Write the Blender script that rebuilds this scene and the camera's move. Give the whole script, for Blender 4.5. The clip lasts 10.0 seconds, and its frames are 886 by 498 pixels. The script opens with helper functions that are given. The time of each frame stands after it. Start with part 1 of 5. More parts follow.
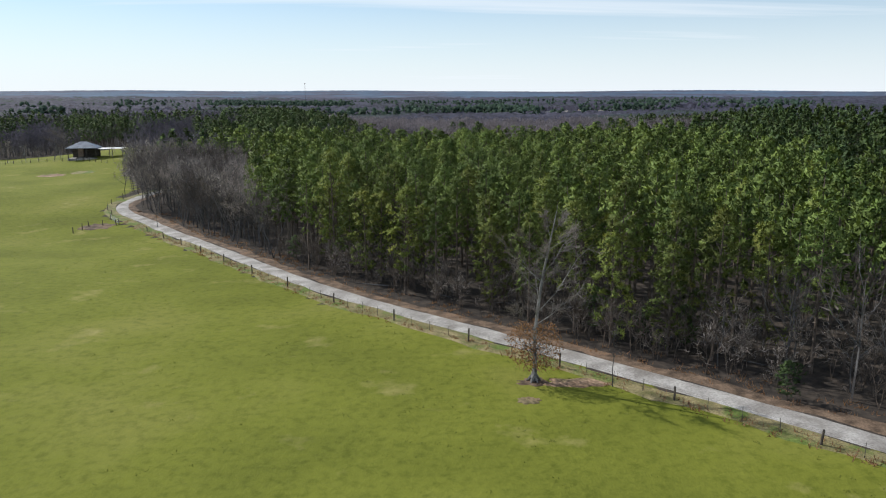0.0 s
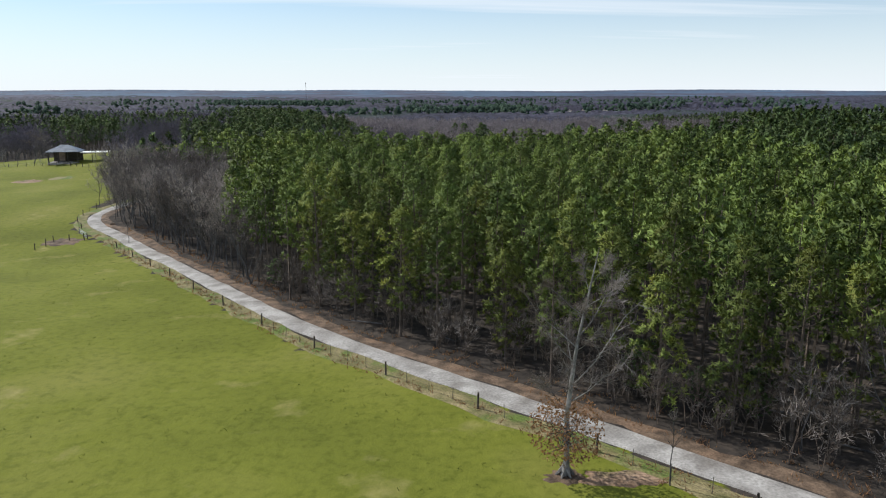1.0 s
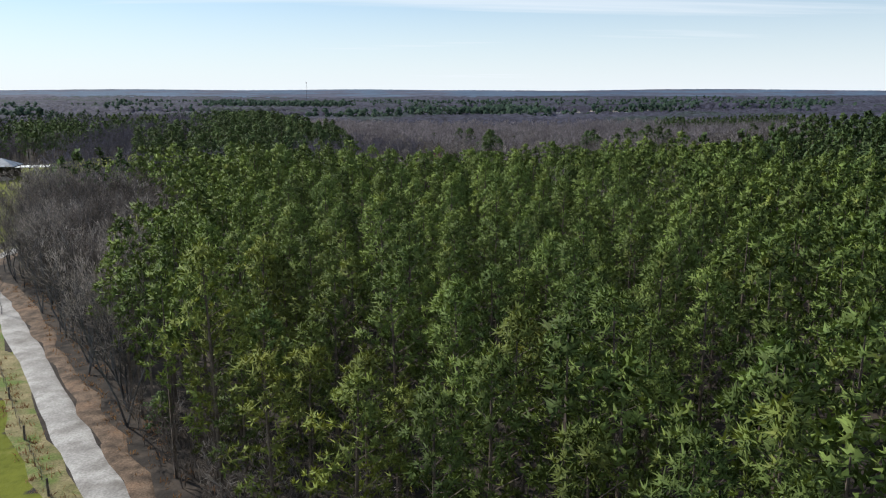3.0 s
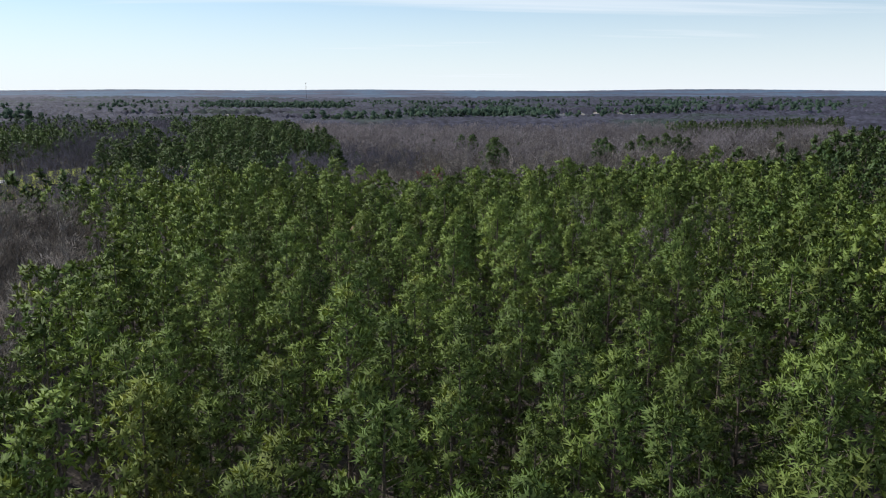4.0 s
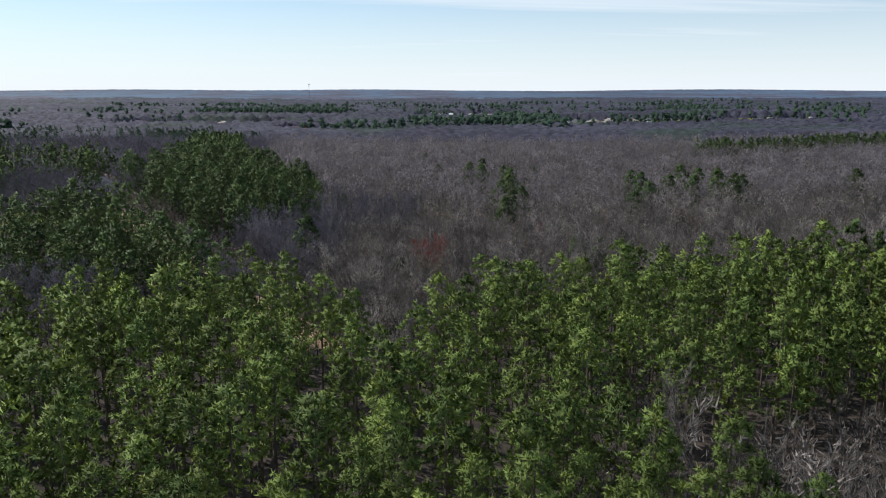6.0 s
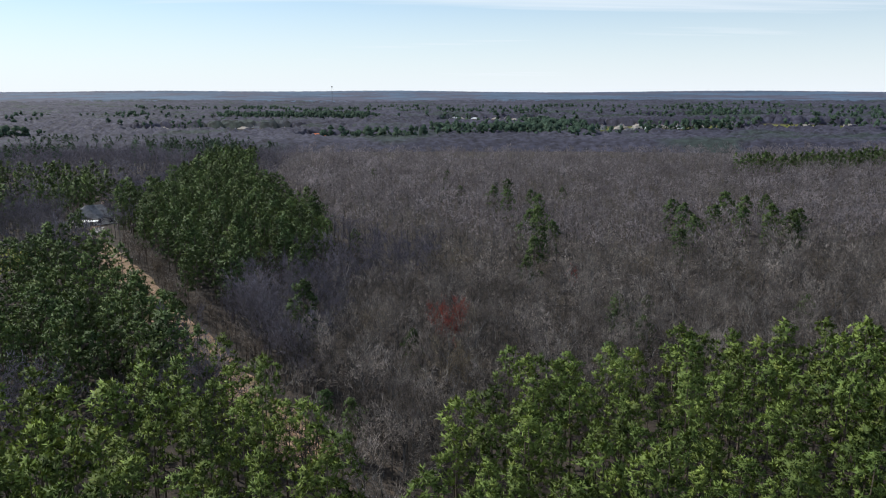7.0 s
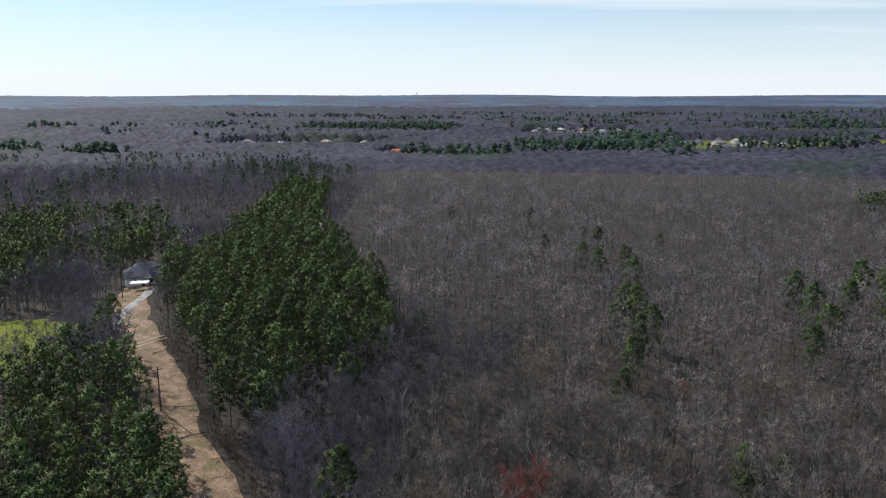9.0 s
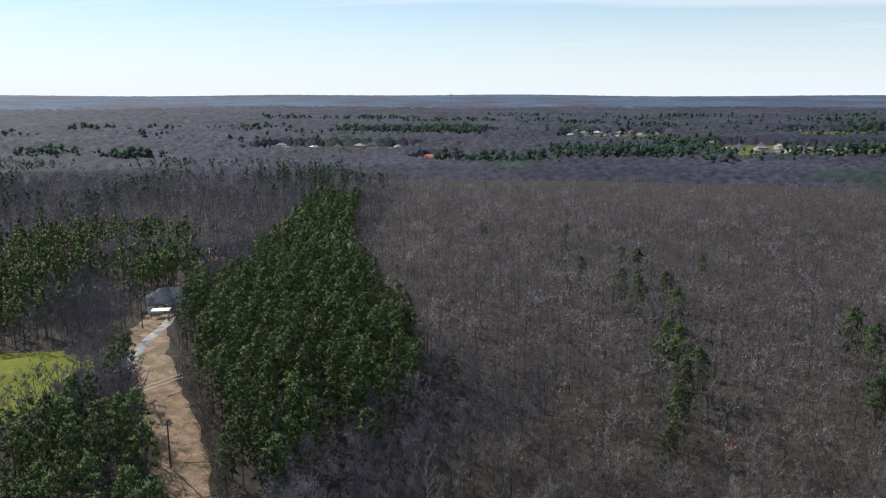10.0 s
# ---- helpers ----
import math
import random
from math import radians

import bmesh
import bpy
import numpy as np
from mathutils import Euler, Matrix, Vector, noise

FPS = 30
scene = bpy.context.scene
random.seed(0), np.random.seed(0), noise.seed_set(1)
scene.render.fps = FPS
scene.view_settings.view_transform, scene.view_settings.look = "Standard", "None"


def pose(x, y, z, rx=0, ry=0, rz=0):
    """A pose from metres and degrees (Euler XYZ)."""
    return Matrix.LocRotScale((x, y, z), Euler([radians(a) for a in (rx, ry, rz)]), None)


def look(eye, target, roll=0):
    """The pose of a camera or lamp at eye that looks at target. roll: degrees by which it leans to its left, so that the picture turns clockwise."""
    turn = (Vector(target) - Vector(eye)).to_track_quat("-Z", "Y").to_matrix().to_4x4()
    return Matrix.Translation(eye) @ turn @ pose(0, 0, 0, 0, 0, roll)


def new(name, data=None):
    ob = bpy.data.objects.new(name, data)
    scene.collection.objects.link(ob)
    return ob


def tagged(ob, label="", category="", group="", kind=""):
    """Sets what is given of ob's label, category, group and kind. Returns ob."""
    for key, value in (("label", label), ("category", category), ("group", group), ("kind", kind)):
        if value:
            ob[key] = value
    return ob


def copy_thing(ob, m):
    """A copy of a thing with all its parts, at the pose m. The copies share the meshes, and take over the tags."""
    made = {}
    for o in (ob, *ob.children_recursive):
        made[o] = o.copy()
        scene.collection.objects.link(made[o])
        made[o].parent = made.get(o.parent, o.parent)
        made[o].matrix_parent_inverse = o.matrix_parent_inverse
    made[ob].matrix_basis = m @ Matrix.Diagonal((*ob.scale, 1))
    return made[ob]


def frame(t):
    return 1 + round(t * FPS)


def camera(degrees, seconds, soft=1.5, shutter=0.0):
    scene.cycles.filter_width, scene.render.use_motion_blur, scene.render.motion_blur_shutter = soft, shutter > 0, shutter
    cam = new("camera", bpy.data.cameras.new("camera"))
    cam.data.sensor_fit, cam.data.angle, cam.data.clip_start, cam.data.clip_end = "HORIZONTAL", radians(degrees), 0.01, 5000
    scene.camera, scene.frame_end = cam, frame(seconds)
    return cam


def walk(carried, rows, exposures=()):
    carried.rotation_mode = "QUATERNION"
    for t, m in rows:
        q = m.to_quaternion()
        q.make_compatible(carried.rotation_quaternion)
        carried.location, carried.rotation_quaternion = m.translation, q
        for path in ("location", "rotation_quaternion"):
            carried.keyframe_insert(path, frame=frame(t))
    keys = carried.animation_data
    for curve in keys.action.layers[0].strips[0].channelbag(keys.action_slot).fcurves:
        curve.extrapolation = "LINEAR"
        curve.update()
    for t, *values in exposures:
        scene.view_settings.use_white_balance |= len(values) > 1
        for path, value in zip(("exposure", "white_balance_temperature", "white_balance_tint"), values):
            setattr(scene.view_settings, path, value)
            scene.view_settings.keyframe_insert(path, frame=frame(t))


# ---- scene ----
# ---------------------------------------------------------------- camera
cam = camera(62.0, 10.0, soft=1.15)
PATH = [
    (0.0, (0.07, 0.04, 24.91), (-0.14, 97.99, 4.79), 0.00),
    (0.5, (-0.00, 7.41, 25.11), (-0.32, 105.36, 4.97), 0.00),
    (1.0, (-0.08, 16.23, 25.37), (-0.51, 114.16, 5.17), 0.00),
    (1.5, (-0.19, 26.23, 25.75), (-0.76, 124.15, 5.48), 0.00),
    (2.0, (-0.33, 37.11, 26.45), (-1.01, 135.01, 6.11), 0.00),
    (3.5, (-0.36, 72.49, 27.59), (-1.26, 170.41, 7.33), 0.00),
    (4.0, (-0.43, 84.99, 29.17), (-1.38, 182.90, 8.86), 0.00),
    (4.5, (-0.34, 97.80, 31.07), (-1.29, 195.69, 10.66), 0.00),
    (5.0, (-0.39, 110.68, 33.16), (-1.38, 208.56, 12.69), 0.00),
    (5.5, (-0.44, 123.84, 35.70), (-1.47, 221.70, 15.16), 0.00),
    (6.0, (-0.53, 136.74, 38.68), (-2.28, 234.60, 18.17), 0.00),
    (7.5, (-0.80, 171.29, 49.54), (-8.55, 268.86, 29.05), 0.00),
    (8.0, (-1.11, 179.71, 53.21), (-12.50, 276.94, 32.80), 0.00),
    (8.5, (-1.53, 186.89, 56.75), (-15.14, 283.85, 36.41), 0.00),
    (9.0, (-2.12, 193.43, 60.11), (-17.99, 290.05, 39.81), 0.00),
    (9.5, (-2.75, 199.52, 63.45), (-20.92, 295.71, 43.06), 0.00),
    (10.0, (-3.47, 205.37, 66.55), (-23.81, 301.12, 46.10), 0.00),
]
walk(cam, [(t, look(eye, target, roll)) for t, eye, target, roll in PATH])

# ---------------------------------------------------------------- sky, sun, exposure
SUN_FROM = Vector((-0.80, 0.52, 0.0)).normalized()
SUN_ELEVATION = radians(39)
scene.view_settings.exposure = 0.0

world = bpy.data.worlds.new("winter_sky")
scene.world = world
world.use_nodes = True
wn, wl = world.node_tree.nodes, world.node_tree.links
wn.clear()
w_out = wn.new("ShaderNodeOutputWorld")
w_bg = wn.new("ShaderNodeBackground")
w_sky = wn.new("ShaderNodeTexSky")
w_sky.sky_type = "NISHITA"
w_sky.sun_disc = False
w_sky.sun_elevation = SUN_ELEVATION
w_sky.sun_rotation = math.atan2(SUN_FROM.x, SUN_FROM.y)
w_sky.altitude = 150
w_sky.air_density = 1.0
w_sky.dust_density = 0.3
w_sky.ozone_density = 2.5
# thin cirrus: streaks drawn out along the horizon, on a flat layer overhead
w_co = wn.new("ShaderNodeTexCoord")
w_sep = wn.new("ShaderNodeSeparateXYZ")
w_lift = wn.new("ShaderNodeMath"); w_lift.operation = "ADD"; w_lift.inputs[1].default_value = 0.06
w_flat = wn.new("ShaderNodeVectorMath"); w_flat.operation = "SCALE"
w_inv = wn.new("ShaderNodeMath"); w_inv.operation = "DIVIDE"; w_inv.inputs[0].default_value = 1.0
w_map = wn.new("ShaderNodeMapping")
w_map.inputs["Scale"].default_value = (0.16, 0.85, 0.0)
w_map.inputs["Rotation"].default_value = (0, 0, radians(12))
w_noise = wn.new("ShaderNodeTexNoise")
w_noise.inputs["Scale"].default_value = 0.85
w_noise.inputs["Detail"].default_value = 7
w_noise.inputs["Roughness"].default_value = 0.55
w_noise.inputs["Distortion"].default_value = 0.4
w_ramp = wn.new("ShaderNodeValToRGB")
w_ramp.color_ramp.elements[0].position, w_ramp.color_ramp.elements[1].position = 0.44, 0.66
w_veil = wn.new("ShaderNodeMapRange")
w_veil.inputs["From Min"].default_value, w_veil.inputs["From Max"].default_value = 0.0, 0.14
w_veil.inputs["To Min"].default_value, w_veil.inputs["To Max"].default_value = 0.95, 0.22
w_max = wn.new("ShaderNodeMath"); w_max.operation = "MAXIMUM"
w_cl = wn.new("ShaderNodeMath"); w_cl.operation = "MULTIPLY"; w_cl.inputs[1].default_value = 0.9
w_mix = wn.new("ShaderNodeMix"); w_mix.data_type = "RGBA"
w_mix.inputs["B"].default_value = (9.7, 10.4, 11.2, 1)
w_bg.inputs["Strength"].default_value = 0.092
wl.new(w_co.outputs["Generated"], w_sep.inputs[0])
wl.new(w_sep.outputs["Z"], w_lift.inputs[0])
wl.new(w_lift.outputs[0], w_inv.inputs[1])
wl.new(w_co.outputs["Generated"], w_flat.inputs[0])
wl.new(w_inv.outputs[0], w_flat.inputs["Scale"])
wl.new(w_flat.outputs[0], w_map.inputs["Vector"])
wl.new(w_map.outputs[0], w_noise.inputs["Vector"])
wl.new(w_noise.outputs["Fac"], w_ramp.inputs["Fac"])
wl.new(w_ramp.outputs["Color"], w_cl.inputs[0])
wl.new(w_sep.outputs["Z"], w_veil.inputs["Value"])
wl.new(w_cl.outputs[0], w_max.inputs[0])
wl.new(w_veil.outputs[0], w_max.inputs[1])
wl.new(w_max.outputs[0], w_mix.inputs["Factor"])
w_tint = wn.new("ShaderNodeMix"); w_tint.data_type = "RGBA"; w_tint.blend_type = "MULTIPLY"
w_tint.inputs["Factor"].default_value = 1.0
w_tint.inputs["B"].default_value = (0.90, 1.14, 1.27, 1)
wl.new(w_sky.outputs[0], w_tint.inputs["A"])
wl.new(w_tint.outputs["Result"], w_mix.inputs["A"])
wl.new(w_mix.outputs["Result"], w_bg.inputs["Color"])
wl.new(w_bg.outputs[0], w_out.inputs["Surface"])

sun = new("sun", bpy.data.lights.new("sun", "SUN"))
sun.data.energy, sun.data.angle, sun.data.color = 5.0, radians(0.53), (1.0, 0.965, 0.90)
sun.matrix_world = look(SUN_FROM * 100 * math.cos(SUN_ELEVATION) + Vector((0, 0, 100 * math.sin(SUN_ELEVATION))), (0, 0, 0))


# ---------------------------------------------------------------- materials
def material(name, dark, light, scale, fine=0.0, rough=0.9, bump=0.0, translucent=0.0, third=None, spread=(0.35, 0.65), detail=3, metal=0.0, fine_amount=0.35, spec=0.2, each=0.0, behind=(1.35, 1.3, 0.8), blade=0.0):
    """Two colours mixed by a noise of that scale (per metre), a third in patches, a finer noise on the value, relief, and a tone for each tree and each blade."""
    m = bpy.data.materials.new(name)
    m.use_nodes = True
    n, l = m.node_tree.nodes, m.node_tree.links
    b = n["Principled BSDF"]
    b.inputs["Roughness"].default_value = rough
    b.inputs["Metallic"].default_value = metal
    b.inputs["Specular IOR Level"].default_value = spec
    geo = n.new("ShaderNodeNewGeometry")
    big = n.new("ShaderNodeTexNoise")
    big.inputs["Scale"].default_value, big.inputs["Detail"].default_value = scale, detail
    ramp = n.new("ShaderNodeValToRGB")
    ramp.color_ramp.elements[0].position, ramp.color_ramp.elements[1].position = spread
    ramp.color_ramp.elements[0].color, ramp.color_ramp.elements[1].color = (*dark, 1), (*light, 1)
    l.new(geo.outputs["Position"], big.inputs["Vector"])
    l.new(big.outputs["Fac"], ramp.inputs["Fac"])
    colour = ramp.outputs["Color"]
    if third:
        patch = n.new("ShaderNodeTexNoise")
        patch.inputs["Scale"].default_value, patch.inputs["Detail"].default_value = third[1], 4
        cut = n.new("ShaderNodeMapRange")
        cut.inputs["From Min"].default_value, cut.inputs["From Max"].default_value = third[2], third[3]
        mix = n.new("ShaderNodeMix"); mix.data_type = "RGBA"
        mix.inputs["B"].default_value = (*third[0], 1)
        off = n.new("ShaderNodeVectorMath"); off.operation = "ADD"; off.inputs[1].default_value = (131, 57, 11)
        l.new(geo.outputs["Position"], off.inputs[0])
        l.new(off.outputs[0], patch.inputs["Vector"])
        l.new(patch.outputs["Fac"], cut.inputs["Value"])
        l.new(cut.outputs[0], mix.inputs["Factor"])
        l.new(colour, mix.inputs["A"])
        colour = mix.outputs["Result"]
    if fine:
        grain = n.new("ShaderNodeTexNoise")
        grain.inputs["Scale"].default_value, grain.inputs["Detail"].default_value = fine, 4
        level = n.new("ShaderNodeMapRange")
        level.inputs["From Min"].default_value, level.inputs["From Max"].default_value = 0.3, 0.7
        level.inputs["To Min"].default_value, level.inputs["To Max"].default_value = 1 - fine_amount, 1 + fine_amount
        mul = n.new("ShaderNodeVectorMath"); mul.operation = "SCALE"
        l.new(geo.outputs["Position"], grain.inputs["Vector"])
        l.new(grain.outputs["Fac"], level.inputs["Value"])
        l.new(colour, mul.inputs[0])
        l.new(level.outputs[0], mul.inputs["Scale"])
        colour = mul.outputs[0]
        if bump:
            bp = n.new("ShaderNodeBump")
            bp.inputs["Strength"].default_value, bp.inputs["Distance"].default_value = 1.0, bump
            l.new(grain.outputs["Fac"], bp.inputs["Height"])
            l.new(bp.outputs[0], b.inputs["Normal"])
    if each:
        own = n.new("ShaderNodeAttribute"); own.attribute_name = "tree"
        info = n.new("ShaderNodeObjectInfo")
        add = n.new("ShaderNodeMath"); add.operation = "ADD"
        wrap = n.new("ShaderNodeMath"); wrap.operation = "FRACT"
        tone = n.new("ShaderNodeMapRange")
        tone.inputs["To Min"].default_value, tone.inputs["To Max"].default_value = 1 - each, 1 + each
        shade = n.new("ShaderNodeVectorMath"); shade.operation = "SCALE"
        l.new(own.outputs["Fac"], add.inputs[0])
        l.new(info.outputs["Random"], add.inputs[1])
        l.new(add.outputs[0], wrap.inputs[0])
        l.new(wrap.outputs[0], tone.inputs["Value"])
        l.new(colour, shade.inputs[0])
        l.new(tone.outputs[0], shade.inputs["Scale"])
        colour = shade.outputs[0]
    if blade:
        vary = n.new("ShaderNodeMapRange")
        vary.inputs["To Min"].default_value, vary.inputs["To Max"].default_value = 1 - blade, 1 + blade
        touch = n.new("ShaderNodeVectorMath"); touch.operation = "SCALE"
        l.new(geo.outputs["Random Per Island"], vary.inputs["Value"])
        l.new(colour, touch.inputs[0])
        l.new(vary.outputs[0], touch.inputs["Scale"])
        colour = touch.outputs[0]
    l.new(colour, b.inputs["Base Color"])
    if translucent:
        tr = n.new("ShaderNodeBsdfTranslucent")
        ms = n.new("ShaderNodeMixShader")
        ms.inputs[0].default_value = translucent
        glow = n.new("ShaderNodeVectorMath"); glow.operation = "MULTIPLY"
        glow.inputs[1].default_value = behind
        l.new(colour, glow.inputs[0])
        l.new(glow.outputs[0], tr.inputs["Color"])
        l.new(b.outputs[0], ms.inputs[1])
        l.new(tr.outputs[0], ms.inputs[2])
        l.new(ms.outputs[0], n["Material Output"].inputs["Surface"])
    return m


NEEDLES = material("pine_needles", (0.074, 0.116, 0.032), (0.134, 0.182, 0.047), 0.16, rough=0.7, translucent=0.18, behind=(1.15, 1.15, 0.8), third=((0.176, 0.200, 0.050), 0.33, 0.60, 0.75), spec=0.15, each=0.36, blade=0.36)
DARK_NEEDLES = material("dark_pine_needles", (0.040, 0.071, 0.027), (0.073, 0.108, 0.037), 0.16, rough=0.7, translucent=0.15, behind=(1.15, 1.15, 0.8), third=((0.11, 0.135, 0.038), 0.3, 0.62, 0.75), spec=0.15, each=0.36, blade=0.28)
EDGE_NEEDLES = material("olive_pine_needles", (0.082, 0.116, 0.030), (0.152, 0.180, 0.044), 0.16, rough=0.7, translucent=0.2, behind=(1.2, 1.15, 0.75), third=((0.190, 0.196, 0.048), 0.33, 0.58, 0.74), spec=0.15, each=0.36, blade=0.3)
# haze of distance in the colour: darker and bluer than the near pines
HAZY_NEEDLES = material("hazy_pine_needles", (0.034, 0.060, 0.044), (0.056, 0.088, 0.060), 0.05, fine=0.8, translucent=0.2, each=0.3, spec=0.1)
PINE_BARK = material("pine_bark", (0.07, 0.055, 0.045), (0.15, 0.12, 0.10), 1.3, fine=9, bump=0.01)
GREY_BARK = material("grey_bark", (0.045, 0.043, 0.043), (0.14, 0.135, 0.135), 0.35, fine=6, bump=0.01)
MID_BARK = material("mid_grey_bark", (0.10, 0.094, 0.088), (0.27, 0.258, 0.245), 0.6, fine=5, bump=0.008)
PALE_BARK = material("pale_bark", (0.16, 0.15, 0.14), (0.42, 0.40, 0.38), 0.6, fine=5, bump=0.008)
TWIGS = material("bare_twigs", (0.092, 0.080, 0.072), (0.262, 0.232, 0.213), 0.12, fine=0.9, translucent=0.3, behind=(1, 1, 1), third=((0.15, 0.125, 0.09), 0.06, 0.58, 0.72), spread=(0.40, 0.62), detail=1, spec=0.05, each=0.3, blade=0.35)
RED_BUDS = material("red_buds", (0.16, 0.048, 0.046), (0.24, 0.078, 0.072), 0.8, fine=3, translucent=0.2)
DEAD_LEAVES = material("dead_leaves", (0.14, 0.075, 0.04), (0.30, 0.17, 0.10), 2.0, fine=9, translucent=0.25)
OLIVE_LEAVES = material("olive_leaves", (0.07, 0.09, 0.02), (0.13, 0.15, 0.035), 0.5, fine=3, translucent=0.3)
GRAVEL = material("pale_gravel", (0.235, 0.222, 0.208), (0.380, 0.365, 0.345), 0.4, fine=5, bump=0.02, third=((0.18, 0.165, 0.15), 0.4, 0.52, 0.72), fine_amount=0.24)
LITTER = material("leaf_litter", (0.060, 0.042, 0.030), (0.165, 0.115, 0.080), 0.8, fine=6, bump=0.07, third=((0.19, 0.122, 0.080), 0.25, 0.55, 0.7))
DRY_GRASS = material("dry_verge_grass", (0.128, 0.120, 0.048), (0.240, 0.200, 0.104), 0.6, fine=6, bump=0.04, third=((0.104, 0.144, 0.032), 0.3, 0.5, 0.62))
CLAY = material("bare_clay", (0.17, 0.110, 0.070), (0.30, 0.205, 0.140), 0.5, fine=3.5, bump=0.06, third=((0.15, 0.12, 0.065), 0.2, 0.5, 0.62), fine_amount=0.45)
PALE_DIRT = material("pale_dirt", (0.32, 0.24, 0.17), (0.44, 0.35, 0.27), 0.6, fine=5, bump=0.03)
# low-contrast twigs for far trees, tinted towards purple to carry distance haze
HAZY_TWIGS = material("hazy_twigs", (0.142, 0.125, 0.130), (0.236, 0.209, 0.216), 0.07, fine=0.5, translucent=0.42, behind=(1, 1, 1), third=((0.14, 0.125, 0.11), 0.03, 0.58, 0.68), spread=(0.42, 0.60), detail=2, spec=0.05, each=0.2)
# darker, bluer copy of the twigs: backlit shade and haze painted into the colour
SHADED_TWIGS = material("shaded_twigs", (0.084, 0.078, 0.098), (0.150, 0.138, 0.164), 0.05, fine=0.5, translucent=0.2, behind=(1, 1, 1), third=((0.10, 0.088, 0.096), 0.03, 0.56, 0.68), spread=(0.42, 0.60), detail=2, spec=0.05, each=0.2)
POST_WOOD = material("weathered_post", (0.05, 0.042, 0.036), (0.12, 0.10, 0.085), 3, fine=20, bump=0.004)
STEEL = material("rusted_steel", (0.09, 0.08, 0.075), (0.17, 0.15, 0.14), 4, fine=30, rough=0.6, metal=0.4)
METAL_ROOF = material("pale_metal_roof", (0.34, 0.36, 0.38), (0.48, 0.50, 0.52), 0.6, fine=6, rough=0.45, metal=0.2, fine_amount=0.08)
SLATE_ROOF = material("blue_grey_metal_roof", (0.10, 0.12, 0.15), (0.17, 0.195, 0.23), 0.6, fine=6, rough=0.5, metal=0.2, fine_amount=0.1)
SHINGLE = material("grey_shingle", (0.08, 0.085, 0.095), (0.15, 0.155, 0.17), 0.9, fine=5, fine_amount=0.25)
TAN_SHINGLE = material("tan_shingle", (0.22, 0.20, 0.18), (0.34, 0.31, 0.28), 0.9, fine=5, fine_amount=0.2)
ORANGE_ROOF = material("orange_roof", (0.50, 0.13, 0.06), (0.65, 0.20, 0.09), 0.9, fine=5, fine_amount=0.2)
SIDING = material("pale_siding", (0.55, 0.54, 0.52), (0.72, 0.71, 0.69), 0.5, fine=4, fine_amount=0.1)
BRICKWORK = material("tan_brickwork", (0.28, 0.20, 0.16), (0.40, 0.31, 0.25), 0.7, fine=8, fine_amount=0.2)
GLASS = material("dark_window_glass", (0.03, 0.035, 0.04), (0.06, 0.07, 0.08), 1.0, rough=0.08)
TRIM = material("white_trim", (0.70, 0.70, 0.69), (0.80, 0.80, 0.79), 1.0, fine=6, fine_amount=0.05)
# the hills' blue is aerial haze put into the base colour
HAZY_HILLS = material("hazy_hills", (0.042, 0.068, 0.112), (0.070, 0.112, 0.17), 0.0022, fine=0.012, fine_amount=0.25, third=((0.060, 0.062, 0.092), 0.0032, 0.46, 0.56))
# blue-purple base colour stands in for haze over the far woods
HAZY_WOODS = material("hazy_woodland", (0.025, 0.025, 0.040), (0.044, 0.043, 0.064), 0.006, fine=0.16, third=((0.024, 0.034, 0.032), 0.008, 0.55, 0.62), fine_amount=0.65)


